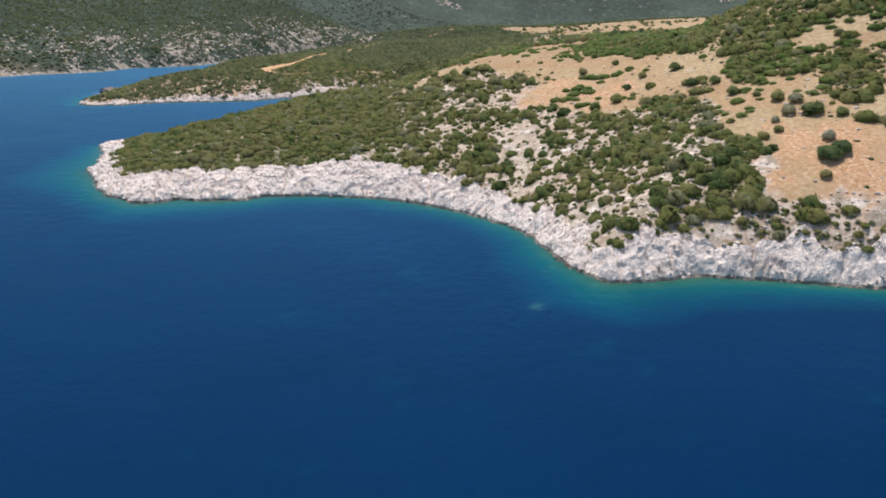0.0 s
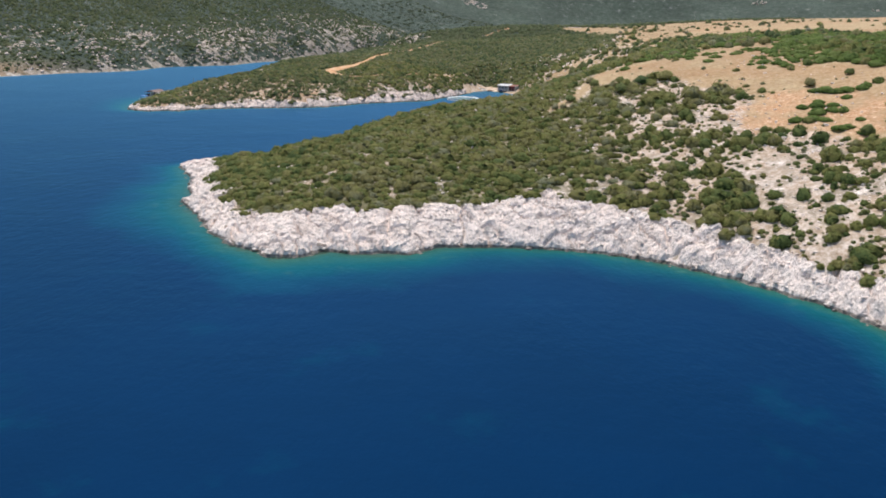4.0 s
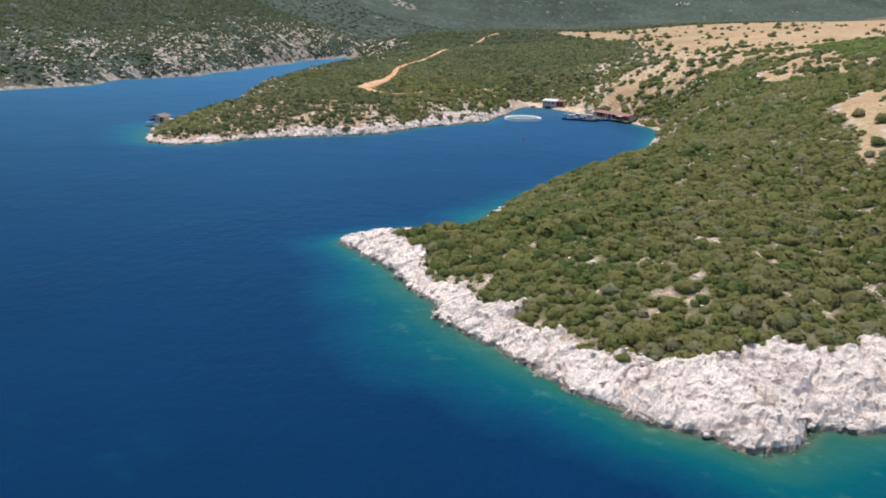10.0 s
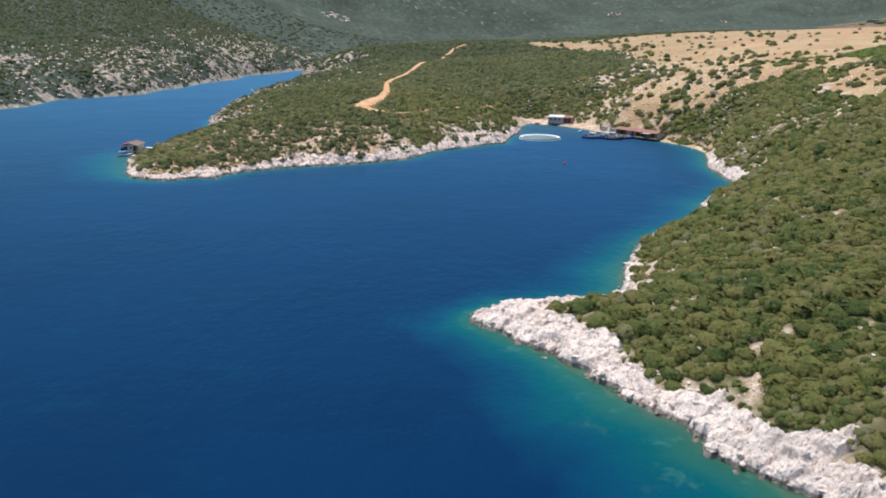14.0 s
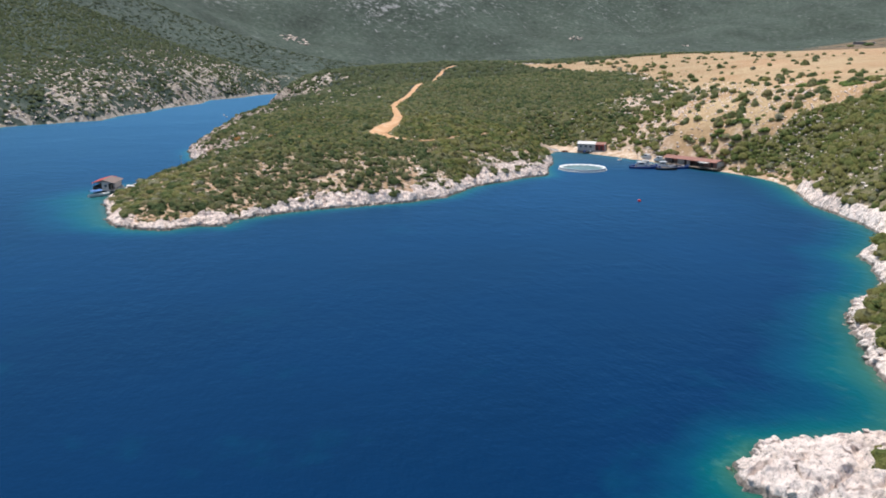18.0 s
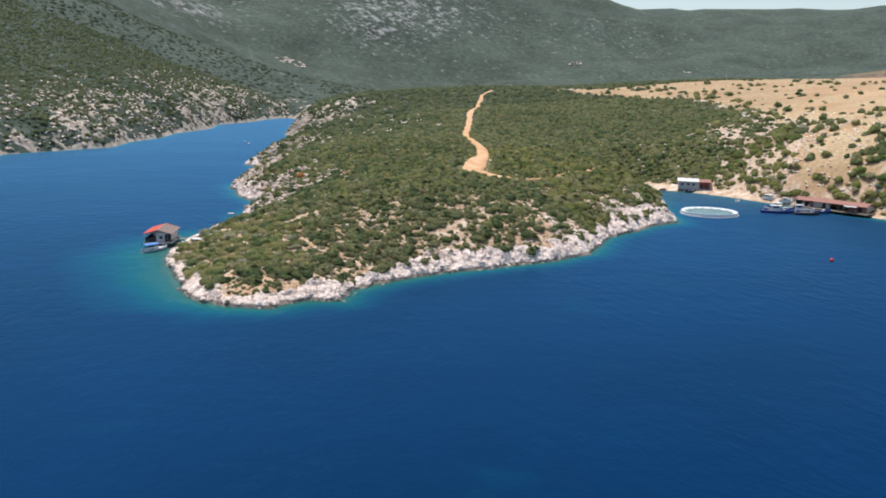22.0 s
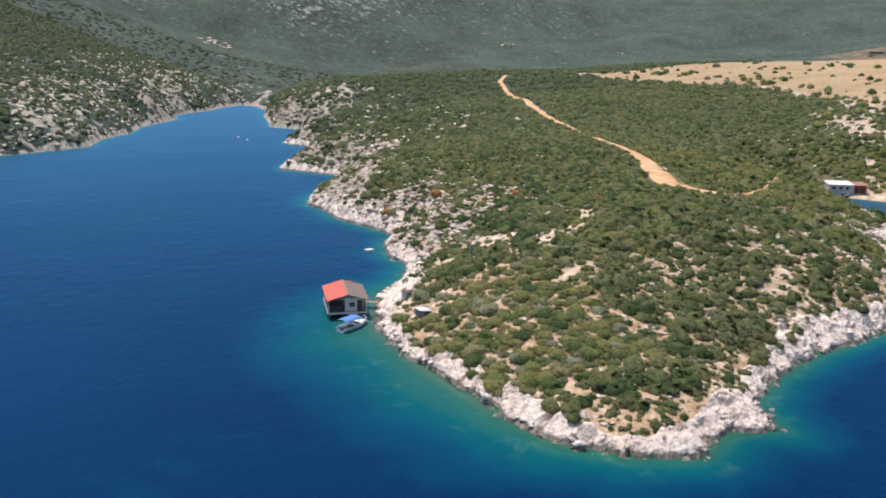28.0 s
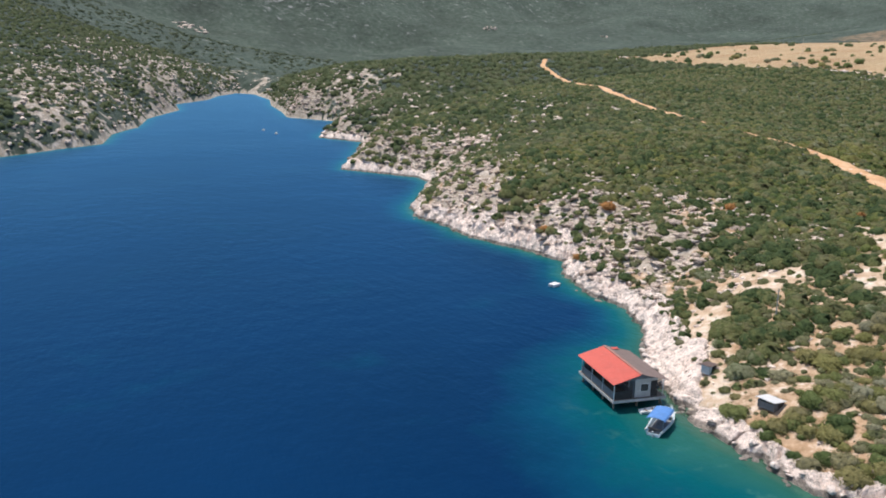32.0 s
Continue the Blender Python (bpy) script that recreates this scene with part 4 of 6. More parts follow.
plant("cape_scrub", "dense olive-green macchia shrubs covering the rocky cape", (-130, 0, 220, 345), 2.0, (1.0, 2.3), NEAR_SHAPES, 1, power=1.7)
plant("slope_scrub", "grey-green shrubs in clumps on a pale stony slope", (0, 150, 148, 335), 1.9, (0.55, 2.5), NEAR_SHAPES, 2, flat=1.22, power=2.3)
plant("bay_scrub", "dark green shrubs on the hillside over the bay", (-100, 110, 345, 605), 2.3, (0.9, 2.4), MID_SHAPES, 3)
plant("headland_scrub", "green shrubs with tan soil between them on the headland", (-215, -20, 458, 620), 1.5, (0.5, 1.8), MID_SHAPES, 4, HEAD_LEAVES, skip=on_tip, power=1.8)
plant("headland_tufts", "small low shrubs and tufts on the headland's tan soil", (-215, -40, 458, 600), 1.25, (0.35, 0.95), FAR_SHAPES, 15, SAGE_LEAVES, grow=lambda x, y: np.minimum(cover(x, y) * 0.75 + 0.1, 0.8) * (shore_distance(x, y) < 42) * (shore_distance(x, y) > 4) * (road_distance(x, y) > 1))
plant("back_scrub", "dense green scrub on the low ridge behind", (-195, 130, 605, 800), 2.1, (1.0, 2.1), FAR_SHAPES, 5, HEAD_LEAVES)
plant("ridge_scrub", "dense green scrub fading into the distance", (-160, 330, 800, 1150), 4.2, (1.7, 3.3), FAR_SHAPES, 6, GREY_LEAVES)
plant("inlet_scrub", "scrub between grey crags across the inlet", (-480, -90, 640, 1260), 3.5, (1.1, 2.5), FAR_SHAPES, 7, GREY_LEAVES)
plant("slope_tufts", "small low shrubs and tufts on a pale stony slope", (-5, 125, 148, 345), 1.4, (0.3, 0.85), LOW_SHAPES, 12, SAGE_LEAVES, grow=lambda x, y: np.minimum(cover(x, y) * 0.7 + 0.2 * (zones(x, y, shore_distance(x, y))[0] < 0.3) * (zones(x, y, shore_distance(x, y))[1] < 0.5), 0.65))


def field_edge(x, y, reach):
    """Whether points lie within about that far of the near border of the dry plain."""
    a, b = inside(PLAIN, x + reach, y - reach), inside(PLAIN, x - reach, y + reach)
    return (a != b) & (y > 590) & (x < 140)


def dotted(x, y):
    """Bushes standing apart over the dry plain."""
    d = shore_distance(x, y)
    return zones(x, y, d)[1] * (0.012 + 0.5 * field_edge(x, y, 7.0) + 0.34 * (y < 620) * (x < 62) + 0.05 * (y < 620) * (x < 90) + np.where(y < 620, 0.30, 0.04) * smooth(0.56, 0.68, value_noise(x, y, 40, 63) * 0.5 + value_noise(x, y, 13, 64) * 0.5)) * (d > 4)


def wooded(x, y):
    """Woods on the far hills."""
    return (0.45 + 0.55 * smooth(0.35, 0.55, value_noise(x, y, 60, 65) * 0.5 + value_noise(x, y, 22, 66) * 0.5)) * (shore_distance(x, y) > 10) * (1 - zones(x, y, shore_distance(x, y))[1])


plant("plain_bushes", "dark green bushes dotted over the dry straw plain", (20, 420, 340, 1010), 5.0, (1.0, 2.6), LOW_SHAPES, 13, HEAD_LEAVES, grow=dotted, flat=1.3)
plant("hill_woods", "grey-green woods on the far hills", (-500, 800, 1250, 1750), 10.0, (2.4, 4.2), FAR_SHAPES, 14, HILL_LEAVES, grow=wooded, flat=0.5)
plant("field_cushions", "low bright green cushion shrubs in the dry field", (10, 220, 150, 620), 2.6, (1.5, 2.9), LOW_SHAPES, 8, FRESH_LEAVES, grow=mats, flat=0.6)


def under(x, y):
    """Low growth that fills the thicket."""
    d = shore_distance(x, y)
    return thicket(x, y, d) * 0.9 * (road_distance(x, y) > 0.2) * (1 - zones(x, y, d)[0])


plant("cape_undergrowth", "low olive undergrowth between the shrubs of the cape", (-124, 16, 226, 400), 1.6, (0.7, 1.2), FAR_SHAPES, 9, grow=under)
plant("headland_undergrowth", "low green undergrowth between the shrubs of the headland", (-185, 66, 440, 640), 2.1, (0.9, 1.5), FAR_SHAPES, 10, grow=under)
# shrubs that stand singly on the end of the headland
single_meshes = [mesh_of("shrub", sv, st, SINGLE_LEAVES, True, sn) for sv, st, sn in [shrub_shape(150 + i, 460, 3, 1.0, 0.24, (0.10, 0.55)) for i in range(6)]]
X, Y, rng = scatter(-214, -160, 458, 522, 1.5, 71)
ok = (rng.uniform(size=X.shape) < cover(X, Y)) & on_tip(X, Y) & (np.hypot(X + 201.1, Y - 513.5) > 2.9) & (np.hypot(X + 199.4, Y - 524.6) > 2.2)
X, Y = X[ok], Y[ok]
for x, y, z in zip(X, Y, surface(X, Y)):
    s = 0.55 + 1.15 * rng.uniform() ** 1.7
    ob = new("shrub", single_meshes[rng.integers(0, 6)])
    ob.matrix_world = pose(x, y, z - 0.1, 0, 0, rng.uniform(0, 360)) @ Matrix.Diagonal((s, s * rng.uniform(0.85, 1.15), s * rng.uniform(0.75, 1.1), 1))
    tagged(ob, "rounded evergreen shrub on tan stony soil", "shrub", "shrubs of the headland")

# a few dried-out orange shrubs
dry_mesh = mesh_of("dry_shrub", *[a for a in (NEAR_SHAPES[2][0], NEAR_SHAPES[2][1])], DRY_LEAVES, True, NEAR_SHAPES[2][2])
for x, y, s in ((-166, 588, 1.7), (-176, 596, 1.3), (-155, 566, 1.2), (-147, 545, 1.0), (-181, 577, 1.1), (-67, 327, 1.2)):
    ob = new("dry_shrub", dry_mesh)
    ob.matrix_world = pose(x, y, float(surface(x, y)[0]) + 0.1, 0, 0, x * 31) @ Matrix.Diagonal((s, s, s * 1.1, 1))
    tagged(ob, "dried-out orange shrub among green scrub", "shrub", "dry shrubs")


# trees that stand apart in the dry field
def trunk_mesh(seed):
    rng = random.Random(seed)
    bm = bmesh.new()
    for k in range(4):
        a = k * 1.6 + rng.random()
        foot = Vector((0.06 * math.cos(a), 0.06 * math.sin(a), -0.25))
        tip = Vector((0.45 * math.cos(a), 0.45 * math.sin(a), 0.75 + 0.2 * rng.random()))
        rings = []
        for i in range(4):
            c = foot.lerp(tip, i / 3) + Vector((0, 0, 0.05 * i))
            r = 0.085 * (1 - 0.24 * i)
            rings.append([bm.verts.new(c + Vector((r * math.cos(b * 1.2566), r * math.sin(b * 1.2566), 0))) for b in range(5)])
        for lo, hi in zip(rings, rings[1:]):
            for b in range(5):
                bm.faces.new((lo[b], lo[(b + 1) % 5], hi[(b + 1) % 5], hi[b]))
    me = bpy.data.meshes.new("trunk")
    bm.to_mesh(me)
    bm.free()
    me.materials.append(BARK)
    return me


n = Nodes("bark")
BARK = n.done(n.ramp(n.noise(6, 6), (0.3, (0.07, 0.055, 0.04)), (0.7, (0.20, 0.17, 0.13))), 0.9, n.bump(n.noise(9, 5), 0.6, 0.05))
trunks = [trunk_mesh(i) for i in range(3)]
crowns = [mesh_of("crown", sv * (1, 1, 1.05) + (0, 0, 0.35), st, SINGLE_LEAVES, True, sn) for sv, st, sn in [shrub_shape(400 + i, 160, 4) for i in range(5)]]


def lone(x, y):
    d = shore_distance(x, y)
    rock, field, beach, soil, far, width = zones(x, y, d)
    return field * (1 - beach) * np.where(y < 480, 0.16, 0.06) * (d > 9)


# (x, y, crown radius)
NEAR_TREES = [(46, 280, 2.0), (55, 253, 1.6), (50, 244, 2.2), (76, 222, 2.2), (83, 210, 2.4), (87, 198, 3.6), (86, 206, 2.4), (73, 190, 1.9), (77, 192, 1.5),
              (82, 176, 3.6), (85, 178, 3.0), (79, 170, 1.8), (82, 200, 2.3), (85, 184, 2.0), (80, 216, 1.4), (78, 197, 1.4), (68, 190, 1.8), (61, 260, 1.7),
              (70, 258, 2.4), (91, 247, 2.8), (92, 194, 1.9), (109, 238, 2.0), (44, 243, 2.2), (57, 283, 1.6), (70, 239, 2.0), (75, 235, 2.2), (34, 237, 3.0)]
FIELD_TREES = [(-3, 327, 1.9), (-3, 318, 2.0), (-12, 305, 2.2), (-17, 300, 1.5), (-15, 298, 1.5), (9, 308, 2.8), (15, 306, 3.2), (2, 303, 2.4), (4, 315, 2.0),
               (193, 621, 2.4), (196, 730, 2.2), (93, 604, 1.7), (42, 557, 2.2), (47, 544, 2.2), (103, 752, 2.2), (123, 685, 1.6), (26, 545, 2.2), (22, 540, 2.2)]
PLAIN_TREES = [(122, 839, 3.6), (114, 862, 2.6), (114, 748, 3.2), (98, 742, 3.0), (97, 756, 2.6), (95, 771, 2.6), (87, 694, 2.6), (126, 703, 2.2), (210, 767, 3.0),
               (52, 632, 3.2), (58, 649, 2.4), (35, 647, 3.0), (19, 636, 3.2), (43, 639, 3.2), (21, 582, 2.8), (12, 596, 2.6), (30, 598, 2.6), (84, 667, 2.6), (105, 799, 2.6)]
SLOPE_TREES = [(58, 606, 2.4), (51, 580, 2.4), (45, 564, 2.8), (50, 554, 2.6), (42, 531, 2.4), (29, 552, 2.0), (27, 543, 1.8), (24, 548, 1.8), (23, 563, 2.4), (31, 576, 2.2), (15, 555, 1.8), (17, 549, 2.0), (79, 630, 2.2), (256, 827, 5.0), (110, 622, 2.6), (74, 522, 3.0), (57, 507, 2.4), (55, 526, 2.8), (35, 526, 2.4), (26, 533, 2.4), (20, 546, 2.0), (17, 541, 1.8), (38, 603, 2.8), (75, 649, 3.0), (56, 631, 2.2), (14, 568, 2.4), (41, 597, 3.0), (124, 777, 2.6), (132, 871, 3.0), (106, 770, 2.6), (92, 709, 2.4), (480, 972, 7.0), (492, 984, 6.0), (470, 985, 5.0)]
placed_trees = NEAR_TREES + FIELD_TREES + PLAIN_TREES + SLOPE_TREES
X, Y, rng = scatter(8, 190, 345, 700, 9.5, 81)
ok = rng.uniform(size=X.shape) < lone(X, Y)
X = np.concatenate([[p[0] for p in placed_trees], X[ok]])
Y = np.concatenate([[p[1] for p in placed_trees], Y[ok]])
R = np.concatenate([[p[2] for p in placed_trees], rng.uniform(1.4, 2.6, ok.sum())])
for x, y, z, s in zip(X, Y, surface(X, Y), R):
    tree = new("tree")
    tree.matrix_world = pose(x, y, z - 0.05, 0, 0, rng.uniform(0, 360)) @ Matrix.Diagonal((s * 0.85, s * 0.85, min(s, 2.6) * rng.uniform(0.8, 1.05), 1))
    for nm, me in (("trunk", trunks[rng.integers(0, 3)]), ("crown", crowns[rng.integers(0, 5)])):
        new(nm, me).parent = tree
    tagged(tree, "small round evergreen tree alone in dry straw field", "tree", "trees of the field")


# boulders at the water's edge
def boulder_mesh(seed):
    rng = random.Random(seed)
    bm = bmesh.new()
    bmesh.ops.create_icosphere(bm, subdivisions=2, radius=1.0)
    cuts = [Vector((rng.gauss(0, 1), rng.gauss(0, 1), rng.gauss(0, 1))).normalized() for _ in range(9)]
    for v in bm.verts:
        for c in cuts:
            over = v.co.dot(c) - 0.62
            if over > 0:
                v.co -= c * over * 0.9
        v.co *= 1 + rng.uniform(-0.07, 0.07)
        v.co.z *= 0.75
    me = bpy.data.meshes.new("boulder")
    bm.to_mesh(me)
    bm.free()
    me.materials.append(ROCK)
    return me


boulders = [boulder_mesh(i) for i in range(7)]
rng = np.random.default_rng(91)
for lo, hi, count, grp in ((9, 35, 80, "boulders of the cape"), (37, 46, 20, "boulders of the bay"), (73, 90, 70, "boulders of the headland"), (90, 99, 30, "boulders of the inlet")):
    seg = COAST[lo:hi + 1]
    run = np.concatenate([[0], np.cumsum(np.hypot(*np.diff(seg, axis=0).T))])
    for u in rng.uniform(0, run[-1], count):
        x, y = np.interp(u, run, seg[:, 0]) + rng.normal() * 0.6, np.interp(u, run, seg[:, 1]) + rng.normal() * 0.6
        s = rng.uniform(0.25, 0.7)
        ob = new("boulder", boulders[rng.integers(0, 7)])
        z = float(surface(x, y)[0])
        ob.matrix_world = pose(x, y, max(z, -0.35) + s * 0.15, rng.uniform(-25, 25), rng.uniform(-25, 25), rng.uniform(0, 360)) @ Matrix.Diagonal((s * rng.uniform(0.8, 1.5), s, s * rng.uniform(0.7, 1.1), 1))
        tagged(ob, "pale limestone boulder at the dark waterline", "boulder", grp)

# ---- small things: materials and helpers ----


def surface_mat(name, color, rough=0.7, grain=3.0, vary=0.25, metal=0.0, dirt=0.3, bump=0.15):
    """A painted or raw surface with grain and stains."""
    n = Nodes(name)
    at = n.where(local=True)
    fine = n.ramp(n.noise(grain, 6, 0.65, at), (0.3, 1 - vary), (0.7, 1 + vary * 0.5))
    col = n.mix(1.0, color, fine, "MULTIPLY")
    stain = n.ramp(n.noise(grain * 0.3, 5, 0.6, at), (0.5, 0.0), (0.75, dirt))
    col = n.mix(stain, col, tuple(c * 0.45 + 0.03 for c in color))
    return n.done(col, rough, n.bump(n.noise(grain * 3, 5, 0.6, at), bump, 0.05), metal)


RED_SHEET = surface_mat("red_roof_sheet", (0.50, 0.088, 0.066), 0.6, 1.5, 0.15, 0.1)
BROWN_SHEET = surface_mat("faded_brown_roof_sheet", (0.23, 0.17, 0.15), 0.7, 1.5, 0.2)
RUST_SHEET = surface_mat("rusty_red_roof_sheet", (0.34, 0.17, 0.135), 0.75, 1.2, 0.3)
WHITE_SHEET = surface_mat("white_roof_sheet", (0.72, 0.70, 0.68), 0.5, 1.5, 0.12)
WHITE_WALL = surface_mat("weathered_white_board", (0.52, 0.50, 0.48), 0.7, 2.0, 0.2)
GREY_WALL = surface_mat("grey_board", (0.20, 0.20, 0.205), 0.8, 2.0, 0.25)
DARK_WALL = surface_mat("dark_board", (0.055, 0.05, 0.048), 0.8, 2.0, 0.3)
TIMBER = surface_mat("weathered_timber", (0.27, 0.215, 0.165), 0.85, 4.0, 0.35)
CONCRETE = surface_mat("concrete", (0.45, 0.42, 0.38), 0.9, 1.5, 0.2)
BLUE_CLOTH = surface_mat("blue_tarpaulin", (0.09, 0.22, 0.50), 0.6, 2.0, 0.15)
BLUE_PAINT = surface_mat("blue_boat_paint", (0.035, 0.085, 0.30), 0.4, 2.0, 0.15)
WHITE_PAINT = surface_mat("white_boat_paint", (0.70, 0.70, 0.69), 0.4, 2.0, 0.12)
PALE_PAINT = surface_mat("pale_blue_boat_paint", (0.42, 0.52, 0.58), 0.45, 2.0, 0.15)
DARK_PAINT = surface_mat("dark_boat_paint", (0.05, 0.055, 0.065), 0.6, 2.0, 0.25)
RED_PAINT = surface_mat("red_plastic", (0.65, 0.04, 0.035), 0.4, 3.0, 0.1)
FLOAT_PLASTIC = surface_mat("pale_float_pipe", (0.66, 0.70, 0.70), 0.45, 2.0, 0.15)
NET = surface_mat("white_netting", (0.70, 0.74, 0.74), 0.8, 6.0, 0.2)
STEEL = surface_mat("galvanised_steel", (0.45, 0.45, 0.46), 0.45, 4.0, 0.15, 0.8)
n = Nodes("window_glass")
n.bsdf.inputs["Transmission Weight"].default_value = 0.6
GLASS = n.done((0.06, 0.08, 0.09), 0.06, spec=0.6)


def add_box(bm, size, at, turn=0.0, bevel=0.0):
    made = bmesh.ops.create_cube(bm, size=1.0, matrix=pose(*at, 0, 0, turn) @ Matrix.Diagonal((*size, 1)))
    if bevel:
        edges = list({e for v in made["verts"] for e in v.link_edges})
        bmesh.ops.bevel(bm, geom=edges, offset=bevel, segments=1, affect="EDGES")


def box(size, at, turn=0.0, bevel=0.015):
    bm = bmesh.new()
    add_box(bm, size, at, turn, bevel)
    return bm


def rod(a, b, r, sides=8):
    """A round bar from a to b."""
    bm = bmesh.new()
    a, b = Vector(a), Vector(b)
    m = Matrix.Translation((a + b) / 2) @ (b - a).to_track_quat("Z", "Y").to_matrix().to_4x4()
    bmesh.ops.create_cone(bm, cap_ends=True, segments=sides, radius1=r, radius2=r, depth=(b - a).length, matrix=m)
    return bm


def ring(radius, thick, z, sides=72, around=8):
    bm = bmesh.new()
    loops = []
    for i in range(sides):
        a = 2 * math.pi * i / sides
        loops.append([bm.verts.new(((radius + thick * math.cos(b)) * math.cos(a), (radius + thick * math.cos(b)) * math.sin(a), z + thick * math.sin(b)))
                      for b in (2 * math.pi * k / around for k in range(around))])
    for lo, hi in zip(loops, loops[1:] + loops[:1]):
        for k in range(around):
            bm.faces.new((lo[k], hi[k], hi[(k + 1) % around], lo[(k + 1) % around]))
    return bm


def sheet(a, b, c, d, waves, depth=0.04, thick=0.05):
    """A corrugated sheet over the corners a, b (eave) and d, c (ridge), ribs running from eave to ridge."""
    a, b, c, d = (Vector(p) for p in (a, b, c, d))
    up = (b - a).cross(d - a).normalized()
    bm = bmesh.new()
    n = waves * 4
    rows = []
    for side in (1, 0):
        for k in (0.0, 1.0):
            rows.append([bm.verts.new((a.lerp(b, i / n)).lerp(d.lerp(c, i / n), k) + up * (depth * math.sin(i * math.pi / 2) + thick * side)) for i in range(n + 1)])
    e1, r1, e0, r0 = rows
    for i in range(n):
        bm.faces.new((e1[i], e1[i + 1], r1[i + 1], r1[i]))
        bm.faces.new((e0[i], r0[i], r0[i + 1], e0[i + 1]))
        bm.faces.new((e1[i], e0[i], e0[i + 1], e1[i + 1]))
        bm.faces.new((r1[i], r1[i + 1], r0[i + 1], r0[i]))
    for i in (0, n):
        bm.faces.new((e1[i], r1[i], r0[i], e0[i]) if i == 0 else (e1[i], e0[i], r0[i], r1[i]))
    return bm


def window(parent, at, w, h, turn=0.0):
    """A framed pane standing in the local xz plane, facing -y before its turn."""
    win = part("window", box((w + 0.16, 0.10, h + 0.16), at, turn), WHITE_PAINT, parent, "white window frame")
    part("pane", box((w, 0.03, h), (at[0] + 0.05 * math.sin(radians(turn)), at[1] - 0.05 * math.cos(radians(turn)), at[2]), turn, 0), GLASS, win, "dark window pane")
    return win


def hull_mesh(length, beam, height, rise=0.35, transom=0.75, sections=12):
    """A boat hull, bow towards +x, open on top with an inner skin."""
    bm = bmesh.new()
    outer, inner = [], []
    for i in range(sections + 1):
        u = i / sections
        half = beam / 2 * (transom + (1 - transom) * min(1, u * 2.2)) * (1 - max(0, (u - 0.45) / 0.55) ** 2.2)
        half = max(half, 0.02)
        sheer = height + rise * max(0, (u - 0.35) / 0.65) ** 2
        x = -length / 2 + length * u
        keel = -0.35 + 0.5 * max(0, (u - 0.75) / 0.25) ** 2
        outer.append([bm.verts.new((x + 0.10 * length * max(0, u - 0.8) * k, half * w, keel + (sheer - keel) * k)) for w, k in ((0.0, 0.0), (0.62, 0.12), (0.9, 0.5), (1.0, 1.0))])
        inner.append([bm.verts.new((x * 0.97, half * w * 0.9, z)) for w, z in ((1.0, sheer), (0.8, 0.22), (0.0, 0.22))])
    for s in (1, -1):
        col = []
        for o, q in zip(outer, inner):
            row = o + q
            if s == -1:
                row = [o[0]] + [bm.verts.new((v.co.x, -v.co.y, v.co.z)) for v in o[1:] + q[:-1]] + [q[-1]]
            col.append(row)
        for lo, hi in zip(col, col[1:]):
            for k in range(len(lo) - 1):
                f = (lo[k], hi[k], hi[k + 1], lo[k + 1])
                bm.faces.new(f if s == -1 else f[::-1])
        for end in (col[0], col[-1]):
            bm.faces.new(end)
    bmesh.ops.recalc_face_normals(bm, faces=bm.faces)
    return bm


def stripe(length, beam, height, material, thing):
    """A rubbing strake along both sides."""
    for s in (1, -1):
        pts = []
        for i in range(9):
            u = i / 8
            half = beam / 2 * (0.75 + 0.25 * min(1, u * 2.2)) * (1 - max(0, (u - 0.45) / 0.55) ** 2.2) + 0.03
            pts.append(Vector((-length / 2 + length * u + 0.10 * length * max(0, u - 0.8), s * half, height - 0.08 + 0.35 * max(0, (u - 0.35) / 0.65) ** 2)))
        bm = bmesh.new()
        for p, q in zip(pts, pts[1:]):
            m = Matrix.Translation((p + q) / 2) @ (q - p).to_track_quat("X", "Z").to_matrix().to_4x4() @ Matrix.Diagonal(((q - p).length, 0.06, 0.12, 1))
            bmesh.ops.create_cube(bm, size=1.0, matrix=m)
        part("rubbing_strake", bm, material, thing)


def placed(name, m, label, category, group=""):
    ob = new(name)
    ob.matrix_world = m
    return tagged(ob, label, category, group)


